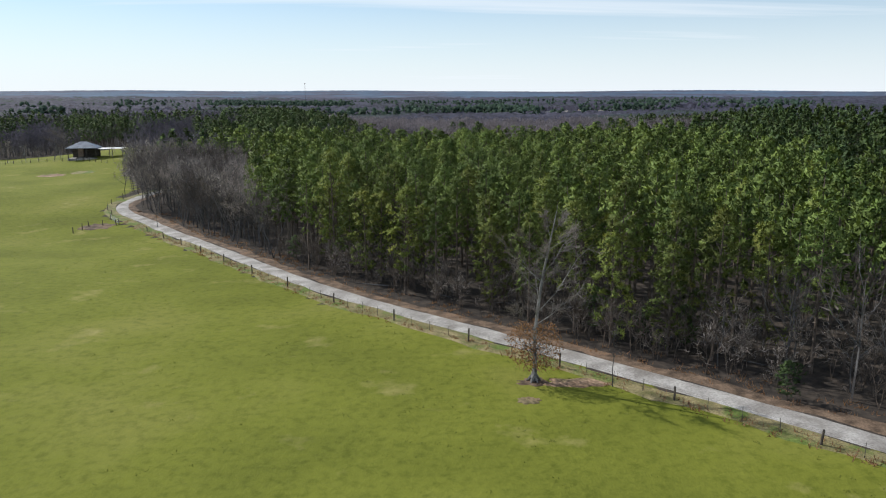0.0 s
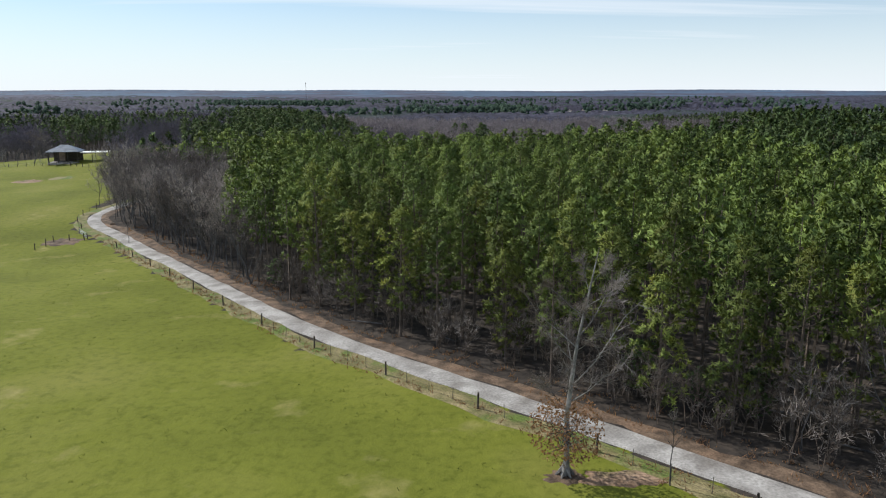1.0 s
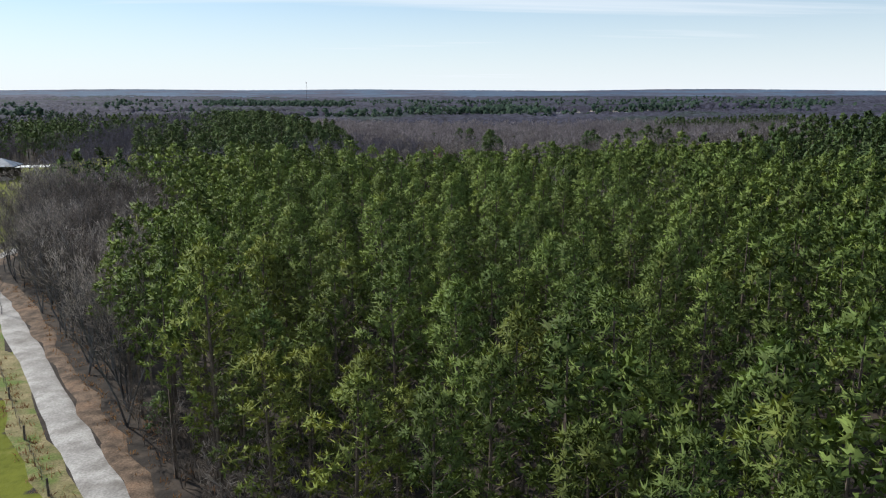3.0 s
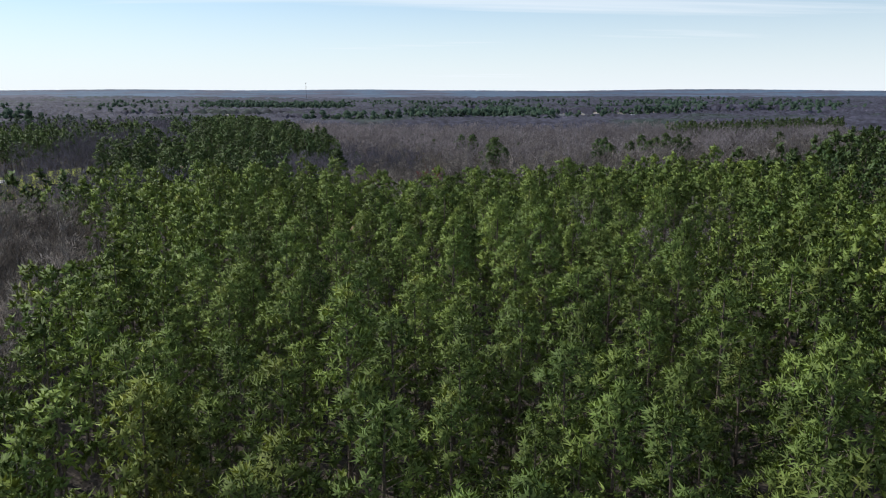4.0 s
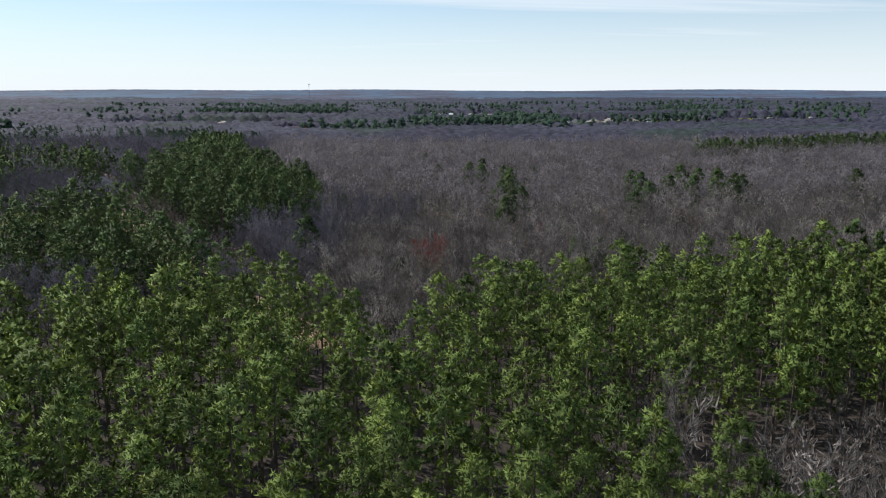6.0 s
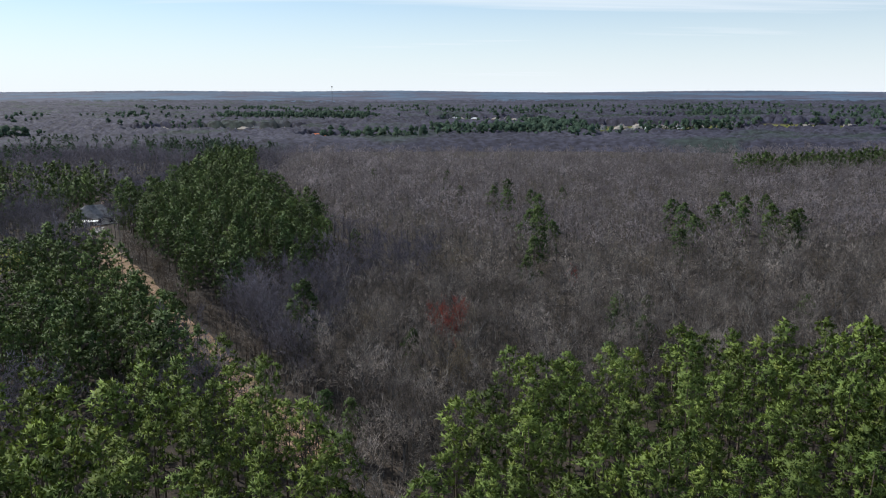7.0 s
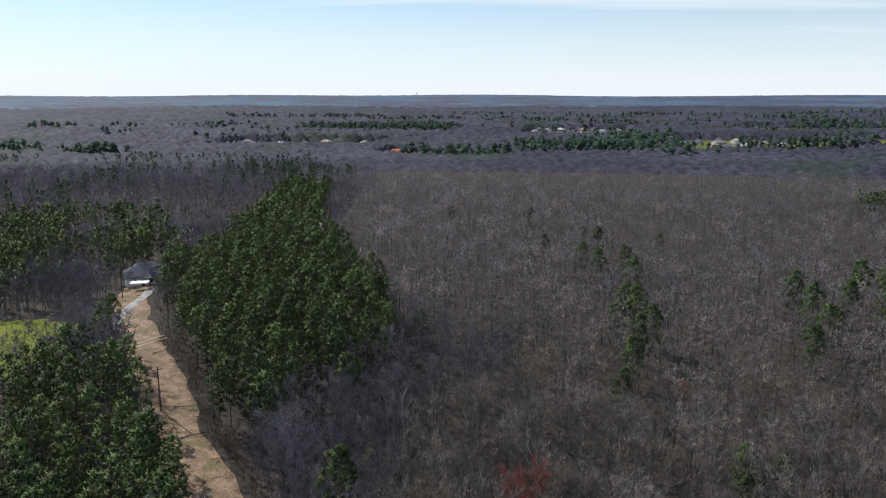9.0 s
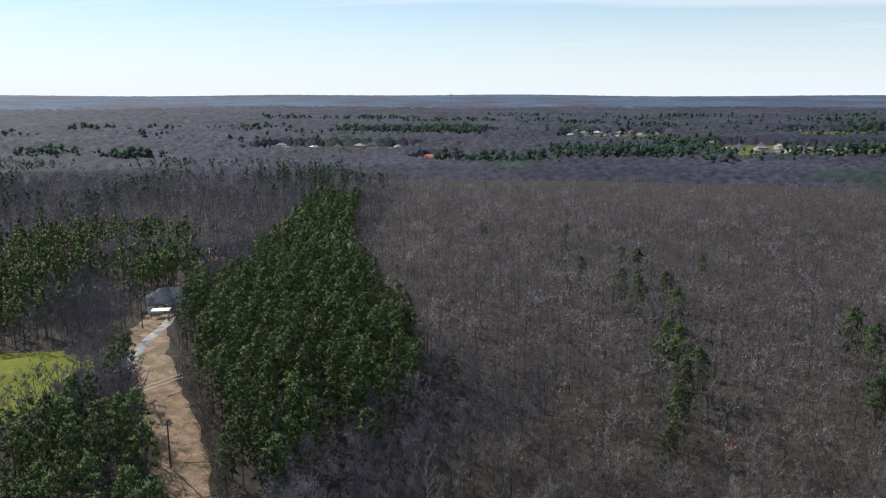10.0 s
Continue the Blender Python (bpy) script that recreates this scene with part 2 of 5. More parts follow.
def ground_material():
    """Pasture where the attribute 'pasture' is 1, leaf litter elsewhere, with a ragged edge between them."""
    m = bpy.data.materials.new("pasture_and_forest_floor")
    m.use_nodes = True
    n, l = m.node_tree.nodes, m.node_tree.links
    b = n["Principled BSDF"]
    b.inputs["Roughness"].default_value = 0.95
    b.inputs["Specular IOR Level"].default_value = 0.1
    geo = n.new("ShaderNodeNewGeometry")

    def noise_at(scale, detail=4, rough=0.5):
        k = n.new("ShaderNodeTexNoise")
        k.inputs["Scale"].default_value, k.inputs["Detail"].default_value, k.inputs["Roughness"].default_value = scale, detail, rough
        l.new(geo.outputs["Position"], k.inputs["Vector"])
        return k.outputs["Fac"]

    def ramp(fac, *stops):
        k = n.new("ShaderNodeValToRGB")
        while len(k.color_ramp.elements) < len(stops):
            k.color_ramp.elements.new(0.5)
        for e, (p, c) in zip(k.color_ramp.elements, stops):
            e.position, e.color = p, (*c, 1)
        l.new(fac, k.inputs["Fac"])
        return k.outputs["Color"]

    def mix(fac, a, c, kind="MIX"):
        k = n.new("ShaderNodeMix"); k.data_type = "RGBA"; k.blend_type = kind
        l.new(fac, k.inputs["Factor"]); l.new(a, k.inputs["A"]); l.new(c, k.inputs["B"])
        return k.outputs["Result"]

    def span(fac, lo, hi, to0=0.0, to1=1.0):
        k = n.new("ShaderNodeMapRange")
        for key, v in zip(("From Min", "From Max", "To Min", "To Max"), (lo, hi, to0, to1)):
            k.inputs[key].default_value = v
        l.new(fac, k.inputs["Value"])
        return k.outputs[0]

    grass = ramp(noise_at(0.045, 5), (0.36, (0.108, 0.122, 0.017)), (0.52, (0.138, 0.152, 0.022)), (0.68, (0.168, 0.172, 0.036)))
    tuft = ramp(noise_at(1.1, 5, 0.65), (0.28, (0.68, 0.72, 0.62)), (0.5, (1, 1, 1)), (0.72, (1.10, 1.09, 1.06)))
    one = n.new("ShaderNodeValue"); one.outputs[0].default_value = 1.0
    grass = mix(one.outputs[0], grass, tuft, "MULTIPLY")
    worn = ramp(noise_at(0.5, 3), (0.4, (0.26, 0.23, 0.09)), (0.6, (0.36, 0.30, 0.13)))
    grass = mix(span(noise_at(0.11, 6, 0.6), 0.60, 0.74, 0, 0.6), grass, worn)
    litter = ramp(noise_at(0.7, 5, 0.6), (0.3, (0.026, 0.023, 0.021)), (0.5, (0.046, 0.039, 0.034)), (0.7, (0.080, 0.064, 0.052)))
    at = n.new("ShaderNodeAttribute"); at.attribute_name = "pasture"
    push = n.new("ShaderNodeMath"); push.operation = "ADD"
    l.new(at.outputs["Fac"], push.inputs[0])
    l.new(span(noise_at(0.35, 5, 0.6), 0.25, 0.75, -0.35, 0.35), push.inputs[1])
    l.new(mix(span(push.outputs[0], 0.42, 0.58), litter, grass), b.inputs["Base Color"])
    bp = n.new("ShaderNodeBump")
    bp.inputs["Strength"].default_value, bp.inputs["Distance"].default_value = 0.9, 0.14
    l.new(noise_at(1.3, 5, 0.65), bp.inputs["Height"])
    l.new(bp.outputs[0], b.inputs["Normal"])
    return m


GROUND = ground_material()

# ---------------------------------------------------------------- lie of the land
HILLS = [  # x, y, radius, height
    (-110, 212, 45, -1.0), (-85, 160, 30, -6.3), (-115, 365, 70, 7.3), (-150, 230, 80, 6.6), (140, 295, 62, 4.6), (0, 450, 120, -5.6),
    (-10, 310, 50, -3.0), (-30, 125, 40, -1.6), (90, 420, 80, -0.9), (300, 320, 150, 7.8), (0, 800, 260, -4.1), (-300, 760, 260, -3.4),
    (190, 1230, 200, -4.3), (370, 1210, 120, 10.1), (-180, 540, 110, 8.4), (-60, 440, 60, 3.7), (-78, 178, 22, 1.9), (30, 250, 40, -1.8),
    (-135, 290, 45, 2.4), (-130, 240, 40, -5.7), (-200, 300, 60, -7.8), (-185, 405, 52, -5.0),
]


def swell(x, y, s, seed):
    """Smooth long waves, about -1 to 1."""
    return (np.sin(x / s * 1.3 + y / s * 0.6 + seed) + np.sin(x / s * -0.5 + y / s * 1.1 + seed * 2.3) + np.sin((x + y) / s * 0.37 + seed * 3.1)) / 3


def land(x, y):
    x, y = np.asarray(x, float), np.asarray(y, float)
    z = sum(h * np.exp(-((x - a) ** 2 + (y - b) ** 2) / (2 * r * r)) for a, b, r, h in HILLS)
    d = np.hypot(x, y - 150)
    k = np.clip((d - 1500) / 3300, 0, 1)
    z = z + FAR_RISE * k * k * (3 - 2 * k)
    return z + swell(x, y, 330, 1.0) * 9 * np.clip((d - 1300) / 1500, 0, 1) + swell(x, y, 60, 4.0) * 0.25 * np.clip((d - 30) / 100, 0, 1)


FAR_RISE = 52.0


def at_land(x, y, dz=0.0):
    return Vector((x, y, float(land(x, y)) + dz))


def inside(x, y, polygon):
    x, y = np.asarray(x, float), np.asarray(y, float)
    r = np.zeros(x.shape, bool)
    for (ax, ay), (bx, by) in zip(polygon, polygon[1:] + polygon[:1]):
        if ay != by:
            r ^= ((ay > y) != (by > y)) & (x < (bx - ax) * (y - ay) / (by - ay) + ax)
    return r


def smooth(points, step=1.0):
    """A Catmull-Rom line through the points, at about even steps."""
    p = np.array([points[0]] + points + [points[-1]], float)
    out = []
    for a, b, c, d in zip(p, p[1:], p[2:], p[3:]):
        for u in np.arange(0, 1, step / max(step, np.linalg.norm(c - b))):
            out.append(0.5 * (2 * b + (c - a) * u + (2 * a - 5 * b + 4 * c - d) * u * u + (3 * b - a - 3 * c + d) * u ** 3))
    return np.array(out + [p[-1]])


def sideways(line):
    """Unit normals to the right of the line's way."""
    t = np.gradient(line, axis=0)
    t /= np.linalg.norm(t, axis=1)[:, None]
    return np.stack([t[:, 1], -t[:, 0]], 1)


def off_line(x, y, line):
    """Distance from each place to a line."""
    x, y = np.asarray(x, float), np.asarray(y, float)
    best = np.full(x.shape, 1e9)
    for q in line[::2]:
        best = np.minimum(best, np.hypot(x - q[0], y - q[1]))
    return best


ROAD = smooth([(70, 12), (50, 32), (32.3, 49.8), (20.7, 61.5), (5.7, 75.8), (-14, 95.3), (-30.5, 115.7), (-51.3, 144.3), (-66, 163.5), (-75, 173), (-79.4, 180), (-80.2, 186), (-79, 194), (-75, 204), (-68, 216)])
TRACK = smooth([(-19, 250), (-34, 266), (-50, 287), (-66.6, 305.5), (-74, 316), (-84.5, 330), (-95, 342), (-106, 356), (-115, 370), (-122, 381), (-127, 394)]) + (-1.0, -0.6)

PASTURE = [(76.5, 5.5), (48.3, 30.3), (26.3, 52.3), (12.2, 66.2), (3.6, 74.2), (-17, 94), (-33.5, 113.5), (-54, 142), (-69, 161), (-80, 172), (-83, 180), (-84, 188), (-86, 206), (-96, 226), (-108, 246), (-116, 270), (-117, 292), (-112, 322), (-113, 334), (-118, 350), (-126, 356), (-150, 358), (-190, 350), (-330, 326), (-400, -300), (300, -300)]
LAWNS = [[(-70, 1330), (100, 1330), (110, 1600), (-70, 1600)], [(130, 1040), (300, 1010), (330, 1190), (190, 1330), (120, 1320)], [(290, 1400), (560, 1350), (620, 1720), (330, 1740)],
         [(330, 1040), (520, 1030), (540, 1230), (350, 1240)], [(-430, 1020), (-290, 1020), (-230, 1060), (-230, 1180), (-430, 1160)], [(-200, 950), (-150, 945), (-150, 1020), (-200, 1025)]]
PINES_SOUTH = [(-22, 109), (-8, 91), (2, 80), (12, 72), (22, 68.5), (34, 63), (60, 50), (130, 30), (220, 90), (290, 320), (175, 335), (120, 306), (90, 278), (60, 265), (46, 264), (36, 264), (25, 263), (14, 259), (7, 257), (0, 251), (-3, 237), (-4, 222), (-6, 212), (-9, 216), (-12, 227), (-19, 236),
               (-25, 242), (-31, 250), (-40, 249), (-47, 238), (-62, 232), (-80, 222), (-81, 209), (-62, 205), (-53, 203), (-48, 184), (-42, 166), (-39, 149), (-33, 131), (-26, 116)]
PINES_WEST = [(-36, 250), (-46, 266), (-60, 294), (-78, 317), (-95, 338), (-105, 352), (-104, 344), (-100, 333), (-98, 320), (-98, 306), (-98, 292), (-92, 274), (-74, 252), (-60, 250)]
PINES_MOUND = [(-57, 300), (-68, 316), (-80, 332), (-91, 347), (-102, 361), (-111, 375), (-117, 388), (-113, 402), (-122, 450), (-160, 600), (-134, 600), (-101, 480), (-57, 394), (-44, 372), (-39, 350), (-44, 332), (-49, 318), (-50, 303)]
PINES_HOUSE = [(-330, 330), (-190, 352), (-150, 362), (-134, 398), (-126, 420), (-132, 470), (-180, 490), (-330, 440)]
PINES_STRIP = [(150, 590), (330, 640), (340, 670), (150, 612)]


# ---------------------------------------------------------------- mesh helpers
def triangles(name, soup, mat, wood=None, marks=None, normals=None):
    """A mesh from an array of triangles, (n, 3, 3); those marked take the material wood; normals, one for each corner, round off foliage."""
    soup = np.ascontiguousarray(soup, np.float32)
    n = len(soup)
    me = bpy.data.meshes.new(name)
    me.vertices.add(n * 3)
    me.vertices.foreach_set("co", soup.ravel())
    me.loops.add(n * 3)
    me.loops.foreach_set("vertex_index", np.arange(n * 3, dtype=np.int32))
    me.polygons.add(n)
    me.polygons.foreach_set("loop_start", np.arange(n, dtype=np.int32) * 3)
    me.materials.append(mat)
    if wood is not None:
        me.materials.append(wood)
        me.polygons.foreach_set("material_index", np.ascontiguousarray(marks, np.int32))
    if normals is not None:
        me.polygons.foreach_set("use_smooth", np.ones(n, bool))
    me.update(calc_edges=True)
    if normals is not None:
        me.normals_split_custom_set_from_vertices(np.ascontiguousarray(normals, np.float32).reshape(-1, 3))
    return me


def grid_mesh(name, vx, vy, vz, mat, soft=True):
    """A sheet over a grid of places, (rows, columns)."""
    r, c = vx.shape
    me = bpy.data.meshes.new(name)
    i = np.arange(r * c).reshape(r, c)
    quads = np.stack([i[:-1, :-1], i[:-1, 1:], i[1:, 1:], i[1:, :-1]], -1).reshape(-1, 4).astype(np.int32)
    me.vertices.add(r * c)
    me.vertices.foreach_set("co", np.stack([vx, vy, vz], -1).astype(np.float32).ravel())
    me.loops.add(quads.size)
    me.loops.foreach_set("vertex_index", quads.ravel())
    me.polygons.add(len(quads))
    me.polygons.foreach_set("loop_start", np.arange(len(quads), dtype=np.int32) * 4)
    me.polygons.foreach_set("use_smooth", np.full(len(quads), soft))
    me.materials.append(mat)
    me.update(calc_edges=True)
    return me


def part(name, bm, mat, parent, label=""):
    """One mesh object from a bmesh or a ready mesh, under a thing or a part."""
    if isinstance(bm, bmesh.types.BMesh):
        me = bpy.data.meshes.new(name)
        bm.normal_update()
        bm.to_mesh(me)
        bm.free()
        me.materials.append(mat)
    else:
        me = bm
    ob = new(name, me)
    ob.parent = parent
    return tagged(ob, label)


def box(bm, lo, hi, bevel=0.0):
    c = [(a + b) / 2 for a, b in zip(lo, hi)]
    s = [b - a for a, b in zip(lo, hi)]
    g = bmesh.ops.create_cube(bm, size=1, matrix=Matrix.Translation(c) @ Matrix.Diagonal((*s, 1)))
    if bevel:
        es = {e for v in g["verts"] for e in v.link_edges}
        bmesh.ops.bevel(bm, geom=list(es), offset=bevel, segments=1, affect="EDGES")
    return bm


def boxes(*pairs, bevel=0.0):
    bm = bmesh.new()
    for lo, hi in pairs:
        box(bm, lo, hi, bevel)
    return bm


def tube(p0, p1, r0, r1, sides=5):
    """Triangles of a tapered tube between two places."""
    p0, p1 = np.asarray(p0, float), np.asarray(p1, float)
    d = p1 - p0
    d = d / (np.linalg.norm(d) + 1e-9)
    u = np.cross(d, (0.3, 0.9, 0.2) if abs(d[2]) > 0.8 else (0, 0, 1))
    u /= np.linalg.norm(u)
    v = np.cross(d, u)
    a = np.arange(sides) * 2 * np.pi / sides
    ring = np.cos(a)[:, None] * u + np.sin(a)[:, None] * v
    lo, hi = p0 + ring * r0, p1 + ring * r1
    lo2, hi2 = np.roll(lo, -1, 0), np.roll(hi, -1, 0)
    return np.concatenate([np.stack([lo, lo2, hi2], 1), np.stack([lo, hi2, hi], 1)])


def blades(rng, base, way, length, width, axis=None):
    """One thin triangle from each base along each way, turned at random or with its face towards the axis."""
    n = len(base)
    side = np.cross(way, rng.normal(size=(n, 3)) if axis is None else axis + rng.normal(0, 0.35, (n, 3)))
    side /= np.linalg.norm(side, axis=1)[:, None] + 1e-9
    w = (np.asarray(width) * np.ones(n))[:, None] / 2
    return np.stack([base - side * w, base + side * w, base + way * (np.asarray(length) * np.ones(n))[:, None]], 1)


def unit(v):
    return v / (np.linalg.norm(v, axis=-1, keepdims=True) + 1e-9)


# ---------------------------------------------------------------- trees
OCTA = np.array([(1, 0, 0), (0, 1, 0), (-1, 0, 0), (0, -1, 0), (0, 0, 1), (0, 0, -1)], float)
OCTA_FACES = np.array([(0, 1, 4), (1, 2, 4), (2, 3, 4), (3, 0, 4), (1, 0, 5), (2, 1, 5), (3, 2, 5), (0, 3, 5)])


def tufts_of(rng, centres, axes, size):
    """Tufts of long needles: a dense ragged pompom round each centre."""
    n = len(centres)
    v = OCTA[None] * rng.uniform(0.4, 1.65, (n, 6, 1)) * (size * rng.uniform(0.7, 1.3, n))[:, None, None]
    up = unit(axes + rng.normal(0, 0.5, (n, 3)))
    e1 = unit(np.cross(up, rng.normal(size=(n, 3))))
    e2 = np.cross(up, e1)
    v = v[..., 0:1] * e1[:, None] + v[..., 1:2] * e2[:, None] + v[..., 2:3] * 0.9 * up[:, None] + centres[:, None]
    return v[:, OCTA_FACES].reshape(-1, 3, 3)


def facets(soup):
    """The flat normal of each triangle, at its three corners."""
    n = unit(np.cross(soup[:, 1] - soup[:, 0], soup[:, 2] - soup[:, 0]))
    return np.repeat(n[:, None], 3, 1)


def rounded(crown):
    """Normals that turn outwards from a crown's middle."""
    lo, hi = crown[..., 2].min(), crown[..., 2].max()
    reach = np.percentile(np.hypot(crown[..., 0], crown[..., 1]), 90)
    return unit((crown - np.array([0, 0, lo + 0.42 * (hi - lo)])) / np.array([reach, reach, 0.62 * (hi - lo)]))


def pine_parts(seed, height, crown_base, radius, boughs, tufts, size, needles=0, width=0.0, limb_wood=True, sparse=0.0):
    """Triangles of a pine's trunk with its limbs, of its crown, boughs that end in billows of needle tufts, and the crown's normals."""
    rng = np.random.default_rng(seed)
    lean = rng.normal(0, 0.012, 2) * height
    spine = lambda h: np.array([lean[0] * (h / height) ** 2, lean[1] * (h / height) ** 2, h])
    shape = lambda f: (0.55 + 0.45 * min(1, f / 0.32)) * (1 - f ** 2.6) ** 0.6
    deep = height - crown_base
    wood, centres, axes = [], [], []
    r0 = 0.0105 * height
    heights = np.linspace(0, height * 0.96, 5 if limb_wood else 3)
    for a, b in zip(heights, heights[1:]):
        wood.append(tube(spine(a), spine(b), r0 * (1 - a / height) ** 0.8 + 0.015, r0 * (1 - b / height) ** 0.8 + 0.015, 6 if limb_wood else 3))
    if limb_wood:  # dead snags below the crown
        for k in range(5):
            az, h = rng.uniform(0, 6.283), crown_base * rng.uniform(0.45, 1.0)
            wood.append(tube(spine(h), spine(h) + np.array([np.cos(az), np.sin(az), rng.uniform(-0.1, 0.3)]) * rng.uniform(0.6, 1.5), 0.025, 0.006, 3))
    lop = rng.uniform(0, 6.283)
    for i in range(boughs):
        f = ((i + rng.uniform(0, 1)) / boughs) ** 0.85
        if rng.uniform() < sparse * (1 - f) ** 1.5:
            continue
        az = i * 2.39996 + rng.uniform(-0.5, 0.5)
        reach = radius * shape(f) * (rng.uniform(0.4, 0.75) if i % 3 == 0 else rng.uniform(0.7, 1.12)) * (1 + 0.22 * np.cos(az - lop))
        h = crown_base + deep * f * 0.95
        out = np.array([np.cos(az), np.sin(az), 0])
        rise = rng.uniform(-0.05, 0.3) + 0.5 * f
        foot = spine(max(crown_base * 0.6, h - 0.3 * reach))
        tip = spine(h) + out * reach * 0.78 + (0, 0, rise * reach * 0.5)
        if limb_wood and reach > 1.0:
            wood.append(tube(foot, tip, 0.035, 0.012, 3))
        billow = rng.uniform(0.55, 0.95) * (0.5 + 0.5 * reach / radius) * radius / 2.5
        face = unit(out * (0.75 - 0.4 * f) + (0, 0, 0.8))
        for j in range(tufts):
            d = unit(rng.normal(0, 1, 3) + face * 0.75)
            centres.append(tip + d * (billow, billow, billow * 0.75) * rng.uniform(0.6, 1.05))
            axes.append(d + face * 0.5)
    for k in range(4):
        centres.append(spine(height * (0.93 + 0.02 * k)) + rng.normal(0, 0.14, 3))
        axes.append(np.array([0, 0, 1.0]) + rng.normal(0, 0.3, 3))
    axes, centres = unit(np.array(axes)), np.array(centres)
    if not needles:
        crown = tufts_of(rng, centres, axes, size)
        bend = unit(np.repeat(axes, 8, 0)[:, None] * 0.5 + rounded(crown) * 0.3 + facets(crown) * 0.45)
        return np.concatenate(wood), crown, bend
    # needles in sprays, all round each tuft and mostly along its axis
    m = len(centres) * needles
    grain = np.repeat(axes, needles, 0)
    way = unit(rng.normal(size=(m, 3)) + grain * 0.6)
    crown = blades(rng, np.repeat(centres, needles, 0) + way * size * 0.1, way, size * rng.uniform(0.65, 1.25, m), width * rng.uniform(0.7, 1.3, m))
    bend = unit((grain * 0.5 + way * 0.3)[:, None] + rounded(crown) * 0.45)
    turned = (facets(crown) * bend).sum(-1)[:, 0] < 0
    crown[turned] = crown[turned][:, ::-1]
    bend[turned] = bend[turned][:, ::-1]
    return np.concatenate(wood), crown, bend


def bare_parts(seed, height, bole, spread, limbs, twig_count, twig_length, twig_width, sides=5, stems=1, forks=4):
    """Triangles of a leafless tree's trunk, of its limbs and of its twigs: limbs that climb and fork into a domed, clumpy crown."""
    rng = np.random.default_rng(seed)
    trunk, boughs, ends = [], [], []
    reach = spread * height
    for stem in range(stems):
        lean = rng.normal(0, 0.03 if stems == 1 else 0.12, 2)
        top = height * rng.uniform(0.66, 0.8)
        pts = [np.array([lean[0] * h + rng.normal(0, 0.012 * height) * (h > 0), lean[1] * h + rng.normal(0, 0.012 * height) * (h > 0), h]) for h in np.linspace(0, top, 5)]
        r = 0.0088 * height * (1 if stems == 1 else 0.8)
        for i, (p, q) in enumerate(zip(pts, pts[1:])):
            trunk.append(tube(p, q, r * 0.8 ** i, r * 0.8 ** (i + 1) * (0.6 if i == 3 else 1), sides))
        n = max(4, limbs // stems)
        for k in range(n):
            f = bole + (0.96 - bole) * (k + 0.3) / n
            h = np.array([np.interp(f * top, [p[2] for p in pts], [p[c] for p in pts]) for c in range(3)])
            az = k * 2.4 + rng.uniform(-0.5, 0.5)
            out = np.array([np.cos(az), np.sin(az), 0])
            far = reach * (1.08 - 0.6 * f) * rng.uniform(0.6, 1.0)
            climb = min(height * rng.uniform(0.9, 1.0) - h[2], far * rng.uniform(0.75, 1.5) + 0.12 * height)
            m = h + out * far * 0.5 + (0, 0, climb * 0.4) + rng.normal(0, 0.02 * height, 3)
            e = h + out * far + (0, 0, climb) + rng.normal(0, 0.02 * height, 3)
            rr = r * (1 - 0.6 * f)
            boughs.append(tube(h, m, rr * 0.66, rr * 0.44, 3))
            boughs.append(tube(m, e, rr * 0.44, 0.012, 3))
            ends.append((m, e))
            for s in range(forks):
                start = h + (m - h) * rng.uniform(0.5, 1) if s % 2 else m + (e - m) * rng.uniform(0, 0.6)
                u = unit(unit(e - h) + rng.normal(0, 0.5, 3) + (0, 0, 0.25))
                stop = start + u * far * rng.uniform(0.45, 0.8)
                boughs.append(tube(start, stop, max(0.022, rr * 0.3), 0.010, 3) if sides > 3 else blades(rng, start[None], u[None], [np.linalg.norm(stop - start)], [max(0.05, rr * 0.6)]))
                ends += [(start, stop)] * 2
    ends = np.array(ends)
    pick = rng.integers(0, len(ends), twig_count)
    a, e = ends[pick, 0], ends[pick, 1]
    base = a + (e - a) * rng.uniform(0.15, 1.05, (twig_count, 1)) + rng.normal(0, 0.045 * reach, (twig_count, 3))
    centre = np.array([0, 0, height * 0.5])
    way = unit(unit(e - a) * 0.6 + unit(base - centre) * 0.5 + rng.normal(0, 0.55, (twig_count, 3)) + (0, 0, 0.2))
    twigs = blades(rng, base, way, twig_length * rng.uniform(0.5, 1.3, twig_count), twig_width * rng.uniform(0.7, 1.3, twig_count))
    return np.concatenate(trunk), np.concatenate(boughs), twigs


def scatter(seed, x0, x1, y0, y1, step, jitter=0.42):
    """Places on a jittered grid."""
    rng = np.random.default_rng(seed)
    gx, gy = np.meshgrid(np.arange(x0, x1, step), np.arange(y0, y1, step))
    gx = gx.ravel() + rng.uniform(-jitter, jitter, gx.size) * step
    gy = gy.ravel() + rng.uniform(-jitter, jitter, gy.size) * step
    return gx, gy, rng


def in_reach(x, y):
    """The stretch of country that lies open to the flight."""
    right = np.where(y < 260, 0.72 * y + 42, np.where(y < 330, 150, 0.52 * (y - 330) + 130))
    return (x > -0.80 * (y - 150) - 75 - 0.35 * np.clip(150 - y, 0, 150)) & (x < right) & (y > 40)


